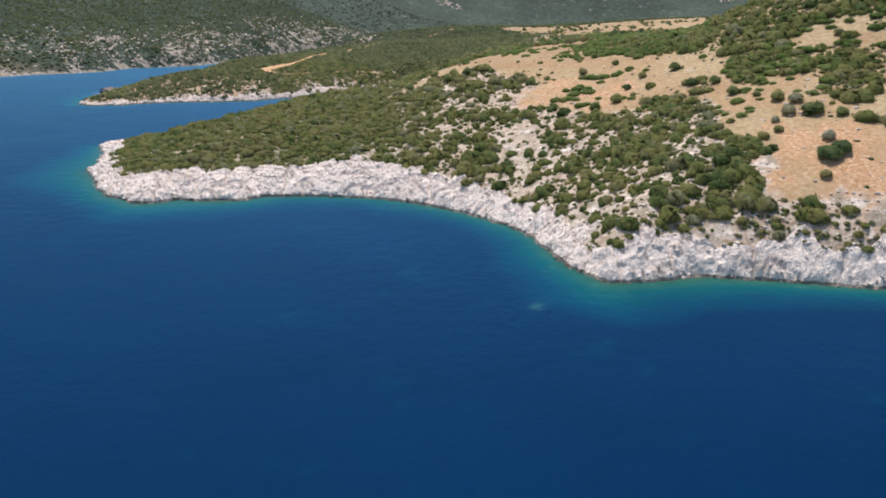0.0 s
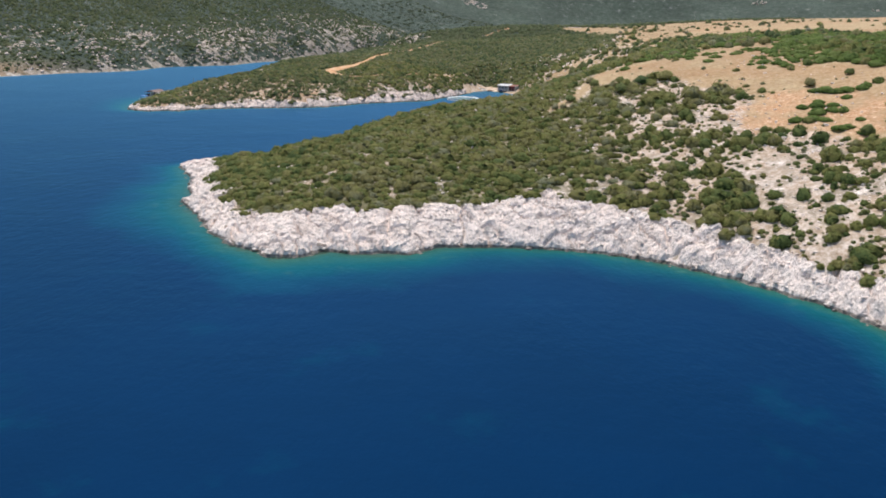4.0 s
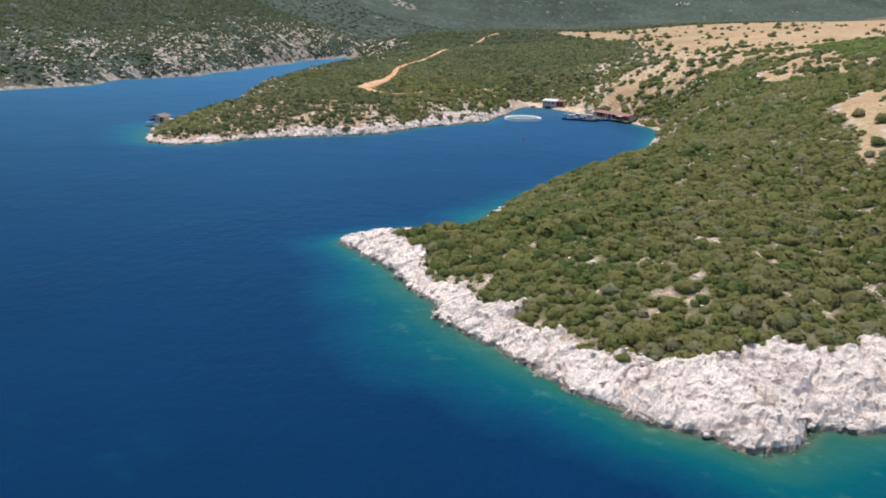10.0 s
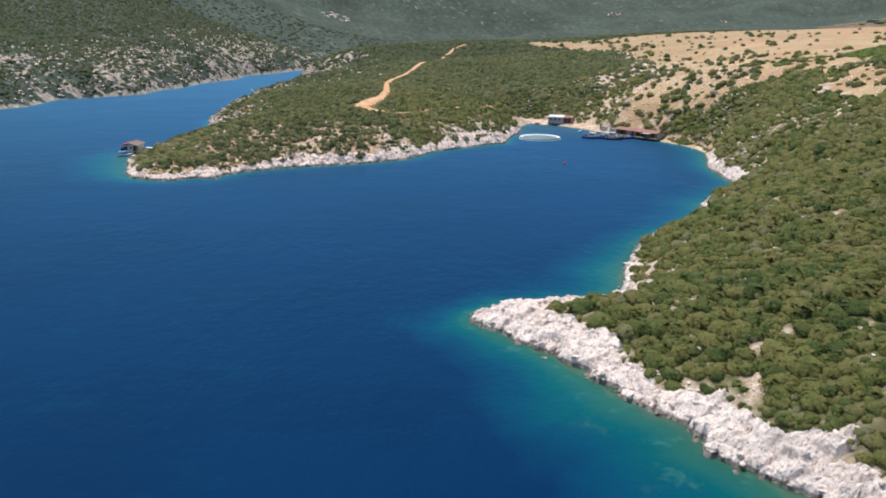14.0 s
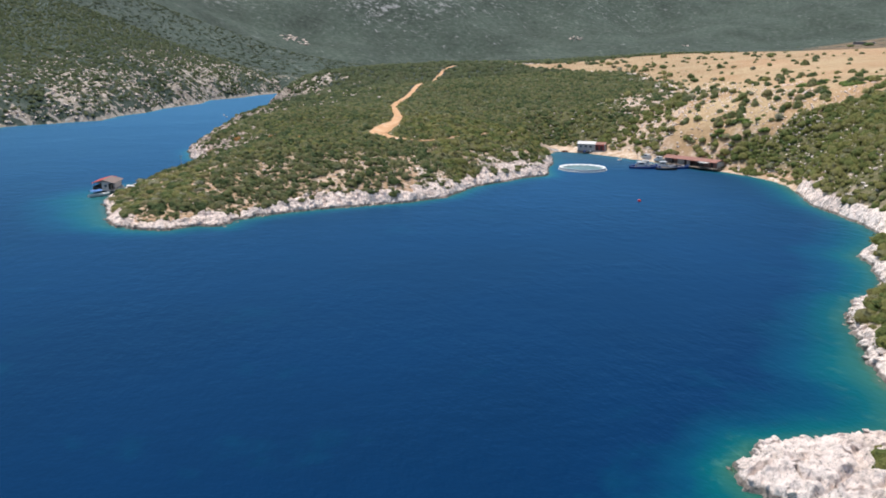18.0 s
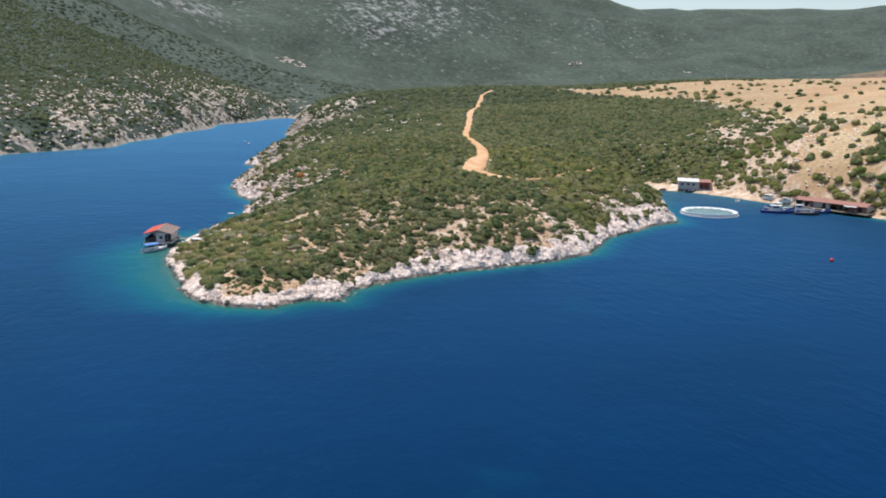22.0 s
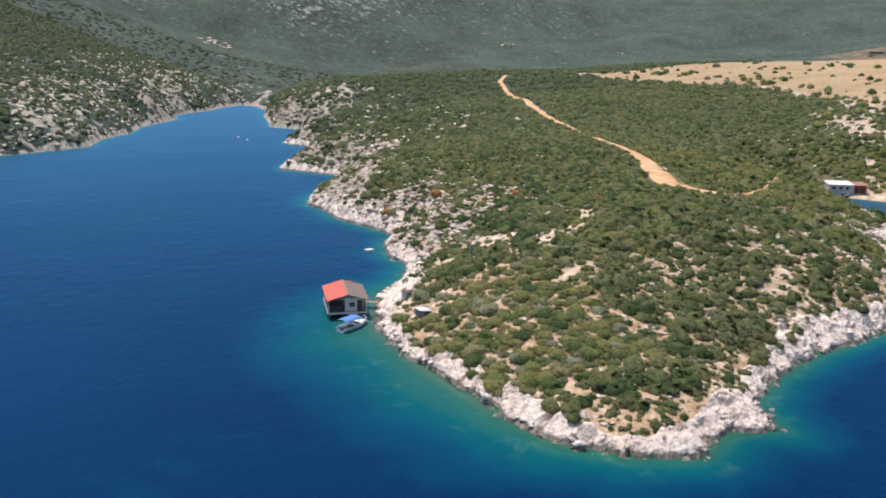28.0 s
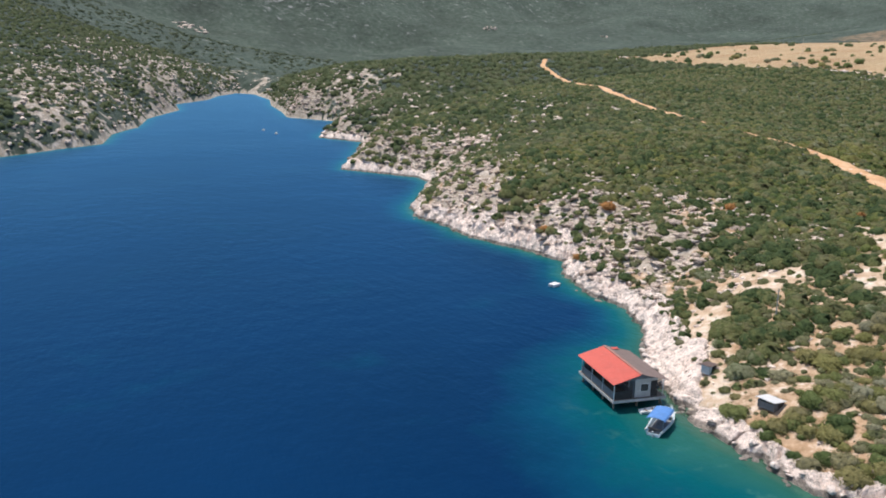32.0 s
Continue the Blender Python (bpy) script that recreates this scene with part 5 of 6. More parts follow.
# ---- the stilt house ----
def stilt_house():
    h = placed("stilt_house", pose(-209.0, 529.2, 0, 0, 0, -12), "small house on stilts over the water, red and brown roof", "house")
    W, L, DZ, EZ, RZ = 6.4, 9.2, 1.15, 3.3, 4.2
    part("deck", box((W + 0.3, L + 0.5, 0.16), (0, 0, DZ - 0.08)), TIMBER, h, "grey weathered plank deck")
    for y in (-L / 2 - 0.27, L / 2 + 0.27):
        part("fascia", box((W + 0.36, 0.06, 0.34), (0, y, DZ - 0.12)), WHITE_WALL, h, "white board along the deck")
    for x in (-W / 2 - 0.18, W / 2 + 0.18):
        part("fascia", box((0.06, L + 0.46, 0.34), (x, 0, DZ - 0.12)), WHITE_WALL, h, "white board along the deck")
    for x in (-W / 2 + 0.2, 0.0, W / 2 - 0.2):
        for y in (-4.2, -1.4, 1.4, 4.2):
            part("stilt", rod((x, y, -4.0), (x, y, DZ - 0.16), 0.13), TIMBER, h)
    for y in (-4.2, -1.4, 1.4, 4.2):
        part("beam", box((W, 0.16, 0.22), (0, y, DZ - 0.27)), TIMBER, h)
    # enclosed room on the landward side, open veranda to the sea
    part("front_wall", box((2.9, 0.12, EZ - DZ + 0.15), (1.0, -L / 2 + 0.25, (DZ + EZ) / 2 + 0.05)), WHITE_WALL, h, "white board front wall")
    part("back_wall", box((W - 0.5, 0.12, EZ - DZ), (0, L / 2 - 0.25, (DZ + EZ) / 2)), GREY_WALL, h)
    part("side_wall", box((0.12, L - 0.74, EZ - DZ), (-0.52, 0, (DZ + EZ) / 2)), GREY_WALL, h)
    part("side_wall", box((0.12, L - 2.4, EZ - DZ), (W / 2 - 0.35, 0.8, (DZ + EZ) / 2)), WHITE_WALL, h)
    part("parapet", box((0.08, L - 0.5, 0.95), (-W / 2 + 0.05, 0, DZ + 0.48)), GREY_WALL, h, "grey veranda parapet")
    part("screen", box((2.3, 0.06, 1.0), (-2.0, -L / 2 + 0.12, DZ + 0.5)), DARK_WALL, h, "dark veranda screen")
    window(h, (0.75, -L / 2 + 0.19, 2.35), 0.95, 0.85)
    part("door", box((0.85, 0.08, 1.95), (2.0, -L / 2 + 0.19, DZ + 0.98)), DARK_WALL, h, "dark door")
    for y in (-2.6, 0.0, 2.6):
        window(h, (-0.60, y, 2.45), 1.1, 0.8, -90)
    for y in (-L / 2 + 0.1, -1.5, 1.5, L / 2 - 0.1):
        part("veranda_post", box((0.10, 0.10, EZ - DZ), (-W / 2 + 0.05, y, (DZ + EZ) / 2)), WHITE_PAINT, h)
    part("veranda_post", box((0.10, 0.10, EZ - DZ), (W / 2 - 0.08, -L / 2 + 0.1, (DZ + EZ) / 2)), WHITE_PAINT, h)
    for z in (0.45, 0.9):
        part("rail", box((0.06, 1.6, 0.06), (W / 2 - 0.06, -L / 2 + 0.95, DZ + z)), TIMBER, h)
    part("rail", box((1.0, 0.06, 0.06), (W / 2 - 0.6, -L / 2 + 0.02, DZ + 0.9)), TIMBER, h)
    for y in (-L / 2 + 0.25, L / 2 - 0.25):
        bm = bmesh.new()
        tri = [bm.verts.new(p) for p in ((-W / 2, y - 0.05, EZ - 0.02), (W / 2, y - 0.05, EZ - 0.02), (0, y - 0.05, RZ - 0.05),
                                         (-W / 2, y + 0.05, EZ - 0.02), (W / 2, y + 0.05, EZ - 0.02), (0, y + 0.05, RZ - 0.05))]
        for f in ((0, 1, 2), (5, 4, 3), (0, 3, 4, 1), (1, 4, 5, 2), (2, 5, 3, 0)):
            bm.faces.new([tri[k] for k in f])
        part("gable", bm, GREY_WALL, h, "grey gable boards")
    o, e = 0.45, 0.35
    slope = (RZ - EZ) / (W / 2)
    left = sheet((-W / 2 - e, L / 2 + o, EZ - e * slope), (-W / 2 - e, -L / 2 - o, EZ - e * slope), (0, -L / 2 - o, RZ), (0, L / 2 + o, RZ), 30)
    part("roof_slope", left, RED_SHEET, h, "bright red corrugated roof slope")
    right = sheet((W / 2 + e, -L / 2 - o, EZ - e * slope), (W / 2 + e, L / 2 + o, EZ - e * slope), (0, L / 2 + o, RZ), (0, -L / 2 - o, RZ), 30)
    part("roof_slope", right, BROWN_SHEET, h, "faded brown corrugated roof slope")
    part("ridge_cap", box((0.34, L + 2 * o, 0.07), (0, 0, RZ + 0.06)), RUST_SHEET, h)
    part("patch", box((1.1, 0.7, 0.05), (1.0, L / 2 - 0.3, RZ - 0.14)), RED_SHEET, h, "red roof patch")
    part("gangway", box((1.1, 3.2, 0.10), (W / 2 + 1.2, 1.2, DZ - 0.1), 62), TIMBER, h, "plank gangway to the rocks")
    part("boat_ladder", rod((2.6, -L / 2 - 0.25, DZ), (2.6, -L / 2 - 0.9, 0.1), 0.05), TIMBER, h)


stilt_house()


def canopy_boat():
    b = placed("canopy_boat", pose(-210.7, 519.7, 0.05, 0, 0, 32), "white and pale blue fishing boat with blue canopy, moored", "boat")
    L, B = 6.6, 2.3
    part("hull", hull_mesh(L, B, 0.62), PALE_PAINT, b, "pale blue and white hull")
    stripe(L, B, 0.62, WHITE_PAINT, b)
    part("foredeck", box((1.7, 1.5, 0.06), (1.9, 0, 0.66)), WHITE_PAINT, b)
    part("engine_box", box((0.9, 0.7, 0.35), (-0.6, 0, 0.42), 0, 0.04), GREY_WALL, b)
    # the canopy's shade is put into this floor's dark colour
    part("floor", box((4.4, 1.55, 0.05), (-0.9, 0, 0.27)), GREY_WALL, b, "cockpit floor, its grey standing in for shade under the canopy")
    for y in (0.85, -0.85):
        for x in (-2.6, 0.4):
            part("canopy_post", rod((x, y, 0.5), (x, y * 0.95, 1.78), 0.03), STEEL, b)
    bm = bmesh.new()
    rows = []
    for i in range(9):
        x = -2.9 + 3.6 * i / 8
        rows.append([bm.verts.new((x, 1.06 * math.sin(a), 1.62 + 0.32 * math.cos(a) + t)) for t in (0.0, 0.04) for a in [radians(d) for d in range(-90, 91, 30)]])
    for lo, hi in zip(rows, rows[1:]):
        for k in list(range(6)) + list(range(7, 13)):
            bm.faces.new((lo[k], lo[k + 1], hi[k + 1], hi[k]))
    part("canopy", bm, BLUE_CLOTH, b, "blue tarpaulin canopy")
    part("bench", box((0.35, 1.7, 0.08), (-2.5, 0, 0.5)), TIMBER, b)
    part("rudder", box((0.35, 0.06, 0.8), (-L / 2 - 0.2, 0, 0.2)), WHITE_PAINT, b)
    part("bow_rail", rod((2.2, 0.75, 1.1), (3.2, 0.05, 1.25), 0.025), STEEL, b)
    part("bow_rail", rod((2.2, -0.75, 1.1), (3.2, -0.05, 1.25), 0.025), STEEL, b)


canopy_boat()


def dinghy(x, y, turn, length, label, mat):
    b = placed("rowing_boat", pose(x, y, 0.02, 0, 0, turn), label, "rowing boat", "small boats")
    part("hull", hull_mesh(length, length * 0.4, 0.34, 0.16), mat, b)
    for u in (-0.2, 0.15):
        part("thwart", box((0.22, length * 0.34, 0.05), (u * length, 0, 0.3)), TIMBER, b)
    stripe(length, length * 0.4, 0.34, WHITE_PAINT, b)


dinghy(-209.6, 523.0, -12, 2.6, "small white rowing boat tied below the house", WHITE_PAINT)
dinghy(-9.6, 568.4, 40, 3.0, "small white rowing boat near the beach", WHITE_PAINT)


def raft():
    b = placed("float_raft", pose(-189.6, 572.0, 0.0, 0, 0, 20), "small white float raft anchored by the rocks", "raft")
    part("platform", box((1.9, 1.3, 0.12), (0, 0, 0.42)), WHITE_PAINT, b)
    for y in (-0.45, 0.45):
        part("float", rod((-0.9, y, 0.15), (0.9, y, 0.15), 0.24, 10), FLOAT_PLASTIC, b)


raft()


def shed(x, y, w, d, h, turn, roofmat, wallmat, label, tilt=0.25, group="sheds by the house"):
    z = float(surface(x, y)[0])
    s = placed("shed", pose(x, y, z - 0.15, 0, 0, turn), label, "shed", group)
    for dx, dy, sw, sd in ((0, -d / 2, w, 0.08), (0, d / 2, w, 0.08), (-w / 2, 0, 0.08, d), (w / 2, 0, 0.08, d)):
        part("wall", box((sw, sd, h), (dx, dy, h / 2)), wallmat, s)
    part("door", box((0.75, 0.05, h - 0.15), (0.2, -d / 2 - 0.05, h / 2)), DARK_WALL, s, "dark door")
    e = 0.22
    part("roof", sheet((w / 2 + e, -d / 2 - e, h), (w / 2 + e, d / 2 + e, h), (-w / 2 - e, d / 2 + e, h + tilt), (-w / 2 - e, -d / 2 - e, h + tilt), 10), roofmat, s)


shed(-201.1, 513.5, 1.75, 2.0, 0.85, 6, WHITE_SHEET, GREY_WALL, "low grey shed with white sheet roof among shrubs")
shed(-199.4, 524.6, 1.3, 1.1, 1.05, 12, BROWN_SHEET, PALE_PAINT, "tiny pale shed beside shrubs on bare soil", 0.12)
shed(500, 1000, 20, 6, 2.4, -35, WHITE_SHEET, GREY_WALL, "long low shed with pale roof behind trees on the plain", 0.5, "")


def pole(x, y, h, label):
    z = float(surface(x, y)[0])
    p = placed("utility_pole", pose(x, y, z - 0.1), label, "pole")
    part("shaft", rod((0, 0, 0), (0.05, 0, h), 0.08), CONCRETE, p)
    part("cross_arm", box((0.8, 0.07, 0.07), (0.05, 0, h - 0.4)), CONCRETE, p)


pole(-186.5, 526.5, 4.2, "pale weathered utility pole in scrub above the house")
pole(173.0, 834.0, 9.5, "tall thin utility pole on the dry plain")


# ---- the fish cage, buoys ----
def make_net():
    """Wet pale netting, half see-through, with a coarse weave of lighter seams."""
    n = Nodes("pale_wet_netting")
    at = n.where(local=True)
    col = n.ramp(n.noise(0.8, 6, 0.7, at), (0.35, (0.20, 0.40, 0.42)), (0.55, (0.38, 0.56, 0.56)), (0.70, (0.70, 0.76, 0.75)))
    n.done(col, 0.6, n.bump(n.noise(3.0, 5, 0.7, at), 0.4, 0.1), spec=0.2)
    clear = n.node("ShaderNodeBsdfTransparent")
    blend = n.tree.nodes.new("ShaderNodeMixShader")
    blend.inputs[0].default_value = 0.5
    n.wire(clear.outputs[0], blend.inputs[1])
    n.wire(n.bsdf.outputs[0], blend.inputs[2])
    n.wire(blend.outputs[0], n.out.inputs[0])
    return n.mat


def fish_cage():
    c = placed("fish_cage", pose(-38.0, 545.0, 0.0), "round floating fish cage with pale netting stretched over it", "fish cage")
    part("float_ring", ring(9.2, 0.17, 0.06), FLOAT_PLASTIC, c, "pale outer float pipe")
    part("float_ring", ring(8.6, 0.17, 0.06), FLOAT_PLASTIC, c, "pale inner float pipe")
    part("hand_rail", ring(8.9, 0.06, 0.95), FLOAT_PLASTIC, c)
    for i in range(36):
        a = 2 * math.pi * i / 36
        ca, sa = math.cos(a), math.sin(a)
        part("stanchion", rod((8.9 * ca, 8.9 * sa, 0.1), (8.9 * ca, 8.9 * sa, 0.98), 0.07, 6), FLOAT_PLASTIC, c)
    # the net is laced to the rail between the stanchions and sags to the water inside
    bm = bmesh.new()
    rows = []
    for i in range(144):
        a = 2 * math.pi * i / 144
        sag = 0.30 * abs(math.sin(i * math.pi / 4))
        rows.append([bm.verts.new((r * math.cos(a), r * math.sin(a), z)) for r, z in ((8.84, 0.93 - sag), (8.2, 0.55 - 0.4 * sag), (7.2, 0.32), (5.2, 0.20), (2.6, 0.15))])
    hub = bm.verts.new((0, 0, 0.14))
    for lo, hi in zip(rows, rows[1:] + rows[:1]):
        for k in range(4):
            bm.faces.new((lo[k], hi[k], hi[k + 1], lo[k + 1]))
        bm.faces.new((lo[4], hi[4], hub))
    bmesh.ops.solidify(bm, geom=bm.faces[:], thickness=0.02)
    part("net", bm, make_net(), c, "pale wet net sagging inside the rail")
    bm = bmesh.new()
    rows = []
    for i in range(144):
        a = 2 * math.pi * i / 144
        sag = 0.35 * abs(math.sin(i * math.pi / 4))
        rows.append([bm.verts.new((r * math.cos(a), r * math.sin(a), z)) for r, z in ((8.97, 0.98), (9.0, 0.62 - sag), (8.96, 0.62 - sag), (8.93, 0.98))])
    for lo, hi in zip(rows, rows[1:] + rows[:1]):
        for k in range(4):
            bm.faces.new((lo[k], hi[k], hi[(k + 1) % 4], lo[(k + 1) % 4]))
    part("skirt", bm, NET, c, "white net gathered in swags along the rail")
    bm = bmesh.new()
    rows = []
    for i in range(144):
        a = 2 * math.pi * i / 144
        swag = 1.2 * abs(math.cos(i * math.pi / 8))
        rows.append([bm.verts.new((r * math.cos(a), r * math.sin(a), z)) for r, z in ((8.86, 0.99), (8.55 - swag, 0.66), (8.55 - swag, 0.62), (8.86, 0.95))])
    for lo, hi in zip(rows, rows[1:] + rows[:1]):
        for k in range(4):
            bm.faces.new((lo[k], hi[k], hi[(k + 1) % 4], lo[(k + 1) % 4]))
    part("collar", bm, NET, c, "white net border hanging in scallops inside the rail")


fish_cage()


def buoy(x, y, r, mat, label):
    b = placed("buoy", pose(x, y, 0.0), label, "buoy", "buoys")
    bm = bmesh.new()
    bmesh.ops.create_uvsphere(bm, u_segments=14, v_segments=9, radius=r, matrix=Matrix.Translation((0, 0, r * 0.45)))
    part("float", bm, mat, b)
    part("eye", ring(r * 0.25, r * 0.08, r * 1.5, 12, 6), STEEL, b)


buoy(-53.4, 472.8, 0.5, RED_PAINT, "red round buoy in the bay")
buoy(-162.8, 866.0, 0.7, WHITE_PAINT, "white buoy in the inlet")
buoy(-161.5, 848.0, 0.7, WHITE_PAINT, "white buoy in the inlet")
buoy(13.5, 502.0, 0.3, WHITE_PAINT, "small white buoy off the stony shore")


# ---- the landing in the bay ----
def work_boat(x, y, turn, L, B, hullmat, label, cabin, mast):
    b = placed("work_boat", pose(x, y, 0.0, 0, 0, turn), label, "work boat", "boats at the landing")
    part("hull", hull_mesh(L, B, 0.95, 0.7), hullmat, b)
    stripe(L, B, 0.95, WHITE_PAINT, b)
    part("deck", box((L * 0.72, B * 0.72, 0.08), (-L * 0.08, 0, 0.8)), TIMBER, b)
    if cabin:
        part("wheelhouse", box((L * 0.26, B * 0.62, 1.7), (-L * 0.05, 0, 1.65), 0, 0.06), WHITE_PAINT, b, "white wheelhouse")
        part("roof", box((L * 0.34, B * 0.75, 0.1), (-L * 0.05, 0, 2.55), 0, 0.03), WHITE_PAINT, b)
        for y0 in (-1, 1):
            part("window", box((L * 0.18, 0.04, 0.55), (-L * 0.05, y0 * (B * 0.31 + 0.02), 2.0)), GLASS, b)
        part("window", box((0.04, B * 0.5, 0.55), (L * 0.08 + 0.02, 0, 2.0)), GLASS, b)
    if mast:
        part("mast", rod((-L * 0.2, 0, 0.8), (-L * 0.2, 0, 5.2), 0.07), STEEL, b)
        part("boom", rod((-L * 0.2, 0, 1.6), (L * 0.18, 0, 4.0), 0.06), STEEL, b)
    part("crate", box((1.0, 0.8, 0.6), (-L * 0.34, 0.2, 1.12), 15), BLUE_PAINT, b)
    part("crate", box((0.9, 0.8, 0.5), (L * 0.2, -0.2, 1.08), -10), WHITE_PAINT, b)


work_boat(-13.4, 542.2, -30, 10.5, 3.3, BLUE_PAINT, "blue and white work boat with white wheelhouse at the landing", True, True)
work_boat(-9.0, 547.0, -40, 9.0, 3.0, WHITE_PAINT, "white fishing boat with wheelhouse moored behind the blue one", True, False)
work_boat(-6.2, 536.6, -25, 8.0, 2.8, DARK_PAINT, "dark open work boat at the landing", False, True)
work_boat(0.6, 538.6, -20, 7.5, 2.6, BLUE_PAINT, "blue open boat beside the boathouse", False, False)
work_boat(-4.4, 541.6, -35, 8.5, 2.9, WHITE_PAINT, "white fishing boat between the work boats", True, True)
work_boat(-11.5, 595.0, 10, 5.0, 1.9, DARK_PAINT, "dark open boat in front of the white building", False, False)


def hauled_boat(x, y, turn):
    z = float(surface(x, y)[0])
    b = placed("motor_boat", pose(x, y, z + 0.45, 0, 0, turn), "white cabin boat hauled up on the beach", "boat", "boats on the beach")
    part("hull", hull_mesh(5.2, 2.0, 0.7, 0.4), WHITE_PAINT, b)
    part("cabin", box((2.4, 1.5, 0.95), (-0.2, 0, 1.05), 0, 0.08), WHITE_PAINT, b)
    for s in (-1, 1):
        part("window", box((1.8, 0.04, 0.4), (-0.2, s * 0.77, 1.2)), GLASS, b)
    part("roof", box((2.7, 1.7, 0.08), (-0.2, 0, 1.57)), WHITE_PAINT, b)
    for u in (-1.4, 1.2):
        part("cradle", box((0.2, 1.6, 0.5), (u, 0, -0.35)), TIMBER, b)


hauled_boat(1.6, 565.5, -70)
hauled_boat(3.0, 557.6, -70)


def boathouse():
    b = placed("boathouse", pose(8.2, 540.6, 0.0, 0, 0, -66), "long low boathouse with rusty red roof on a timber landing", "boathouse")
    L, W, Z = 24.0, 5.0, 1.1
    part("landing", box((L + 3, W + 3.4, 0.2), (0, -1.2, Z - 0.1)), TIMBER, b, "timber landing deck")
    for i in range(8):
        for y in (-3.8, 0.8):
            part("pile", rod((-L / 2 + i * L / 7, y, -3.0), (-L / 2 + i * L / 7, y, Z - 0.2), 0.14, 6), TIMBER, b)
    part("back_wall", box((L, 0.12, 2.3), (0, W / 2, Z + 1.15)), RUST_SHEET, b)
    for x in (-L / 2, -L / 6, L / 6, L / 2):
        part("cross_wall", box((0.12, W - 0.3, 2.3), (x, 0, Z + 1.15)), WHITE_WALL, b)
    for i in range(4):
        x = -L / 2 + L / 8 + i * L / 4
        if i in (1, 3):
            part("front_wall", box((L / 4 - 0.3, 0.1, 2.2), (x, -W / 2 + 0.2, Z + 1.1)), RUST_SHEET if i == 3 else WHITE_WALL, b)
        part("door", box((1.2, 0.06, 1.9), (x + 0.8, -W / 2 + 0.12, Z + 0.95)), DARK_WALL, b)
    for i in range(9):
        part("post", box((0.14, 0.14, 2.2), (-L / 2 + i * L / 8, -W / 2 - 1.0, Z + 1.1)), TIMBER, b)
    part("roof_slope", sheet((-L / 2 - 0.4, -W / 2 - 1.3, Z + 2.15), (L / 2 + 0.4, -W / 2 - 1.3, Z + 2.15), (L / 2 + 0.4, 0, Z + 3.0), (-L / 2 - 0.4, 0, Z + 3.0), 50), RUST_SHEET, b)
    part("roof_slope", sheet((L / 2 + 0.4, W / 2 + 0.4, Z + 2.3), (-L / 2 - 0.4, W / 2 + 0.4, Z + 2.3), (-L / 2 - 0.4, 0, Z + 3.0), (L / 2 + 0.4, 0, Z + 3.0), 50), RUST_SHEET, b)
    part("lean_to_roof", box((4.2, 2.4, 0.1), (L / 2 - 4.5, -W / 2 - 2.0, Z + 2.0), 0), WHITE_SHEET, b, "pale lean-to roof")
    for x in (6.0, 9.5):
        part("lean_to_post", box((0.1, 0.1, 1.95), (x, -W / 2 - 2.9, Z + 0.98)), TIMBER, b)


boathouse()


def beach_house():
    x, y = -8.4, 597.9
    z = 1.2
    b = placed("beach_house", pose(x, y, z - 0.4, 0, 0, -32), "white flat-roofed beach building with a red end", "building")
    L, W, H = 12.0, 5.5, 2.9
    part("plinth", box((L + 0.6, W + 0.6, 0.5), (0, 0, 0.25)), CONCRETE, b)
    for y0 in (-W / 2, W / 2):
        part("long_wall", box((L - 4.2, 0.16, H), (-2.1, y0, 0.5 + H / 2)), WHITE_WALL, b)
    for x0 in (-L / 2, L / 2 - 4.2, L / 2):
        part("end_wall", box((0.16, W, H), (x0, 0, 0.5 + H / 2)), WHITE_WALL, b)
    part("red_wall", box((4.0, 0.14, H - 0.1), (L / 2 - 2.1, -W / 2, 0.5 + H / 2)), surface_mat("dull_red_board", (0.27, 0.06, 0.055), 0.7), b, "dull red front wall")
    part("red_wall", box((4.0, 0.14, H - 0.1), (L / 2 - 2.1, W / 2, 0.5 + H / 2)), RUST_SHEET, b)
    part("roof", sheet((-L / 2 - 0.5, -W / 2 - 0.7, 3.35), (L / 2 - 4.2, -W / 2 - 0.7, 3.35), (L / 2 - 4.2, W / 2 + 0.5, 3.95), (-L / 2 - 0.5, W / 2 + 0.5, 3.95), 16), WHITE_SHEET, b, "white sheet roof")
    part("roof", sheet((L / 2 - 4.2, -W / 2 - 0.5, 3.2), (L / 2 + 0.4, -W / 2 - 0.5, 3.2), (L / 2 + 0.4, W / 2 + 0.4, 3.75), (L / 2 - 4.2, W / 2 + 0.4, 3.75), 10), RUST_SHEET, b, "rusty red sheet roof")
    for x0 in (-4.6, -2.4, -0.2):
        window(b, (x0, -W / 2 - 0.06, 2.2), 1.1, 0.9)
    part("door", box((1.0, 0.08, 2.0), (L / 2 - 1.4, -W / 2 - 0.08, 1.5)), DARK_WALL, b)
    part("door", box((1.0, 0.08, 2.0), (L / 2 - 3.2, -W / 2 - 0.08, 1.5)), DARK_WALL, b)
    part("antenna", rod((-3.0, 1.0, 3.7), (-3.0, 1.0, 7.2), 0.06), STEEL, b)


beach_house()


# a made-up leafy mound in place of a dark object of unknown kind
def brush_heap(x, y):
    z = float(surface(x, y)[0])
    v, t, nrm = shrub_shape(555, 90, 3, 1.2)
    ob = new("brush_heap", mesh_of("brush_heap", v, t, surface_mat("dark_brown_mound", (0.12, 0.06, 0.04), 0.9, 3.0, 0.5), True, nrm))
    ob.matrix_world = pose(x, y, z - 0.1, 0, 0, 25) @ Matrix.Diagonal((2.0, 1.3, 1.2, 1))
    tagged(ob, "dark brown mound in place of an unidentified object on the sand", "brush heap")


brush_heap(-19.7, 602.4)


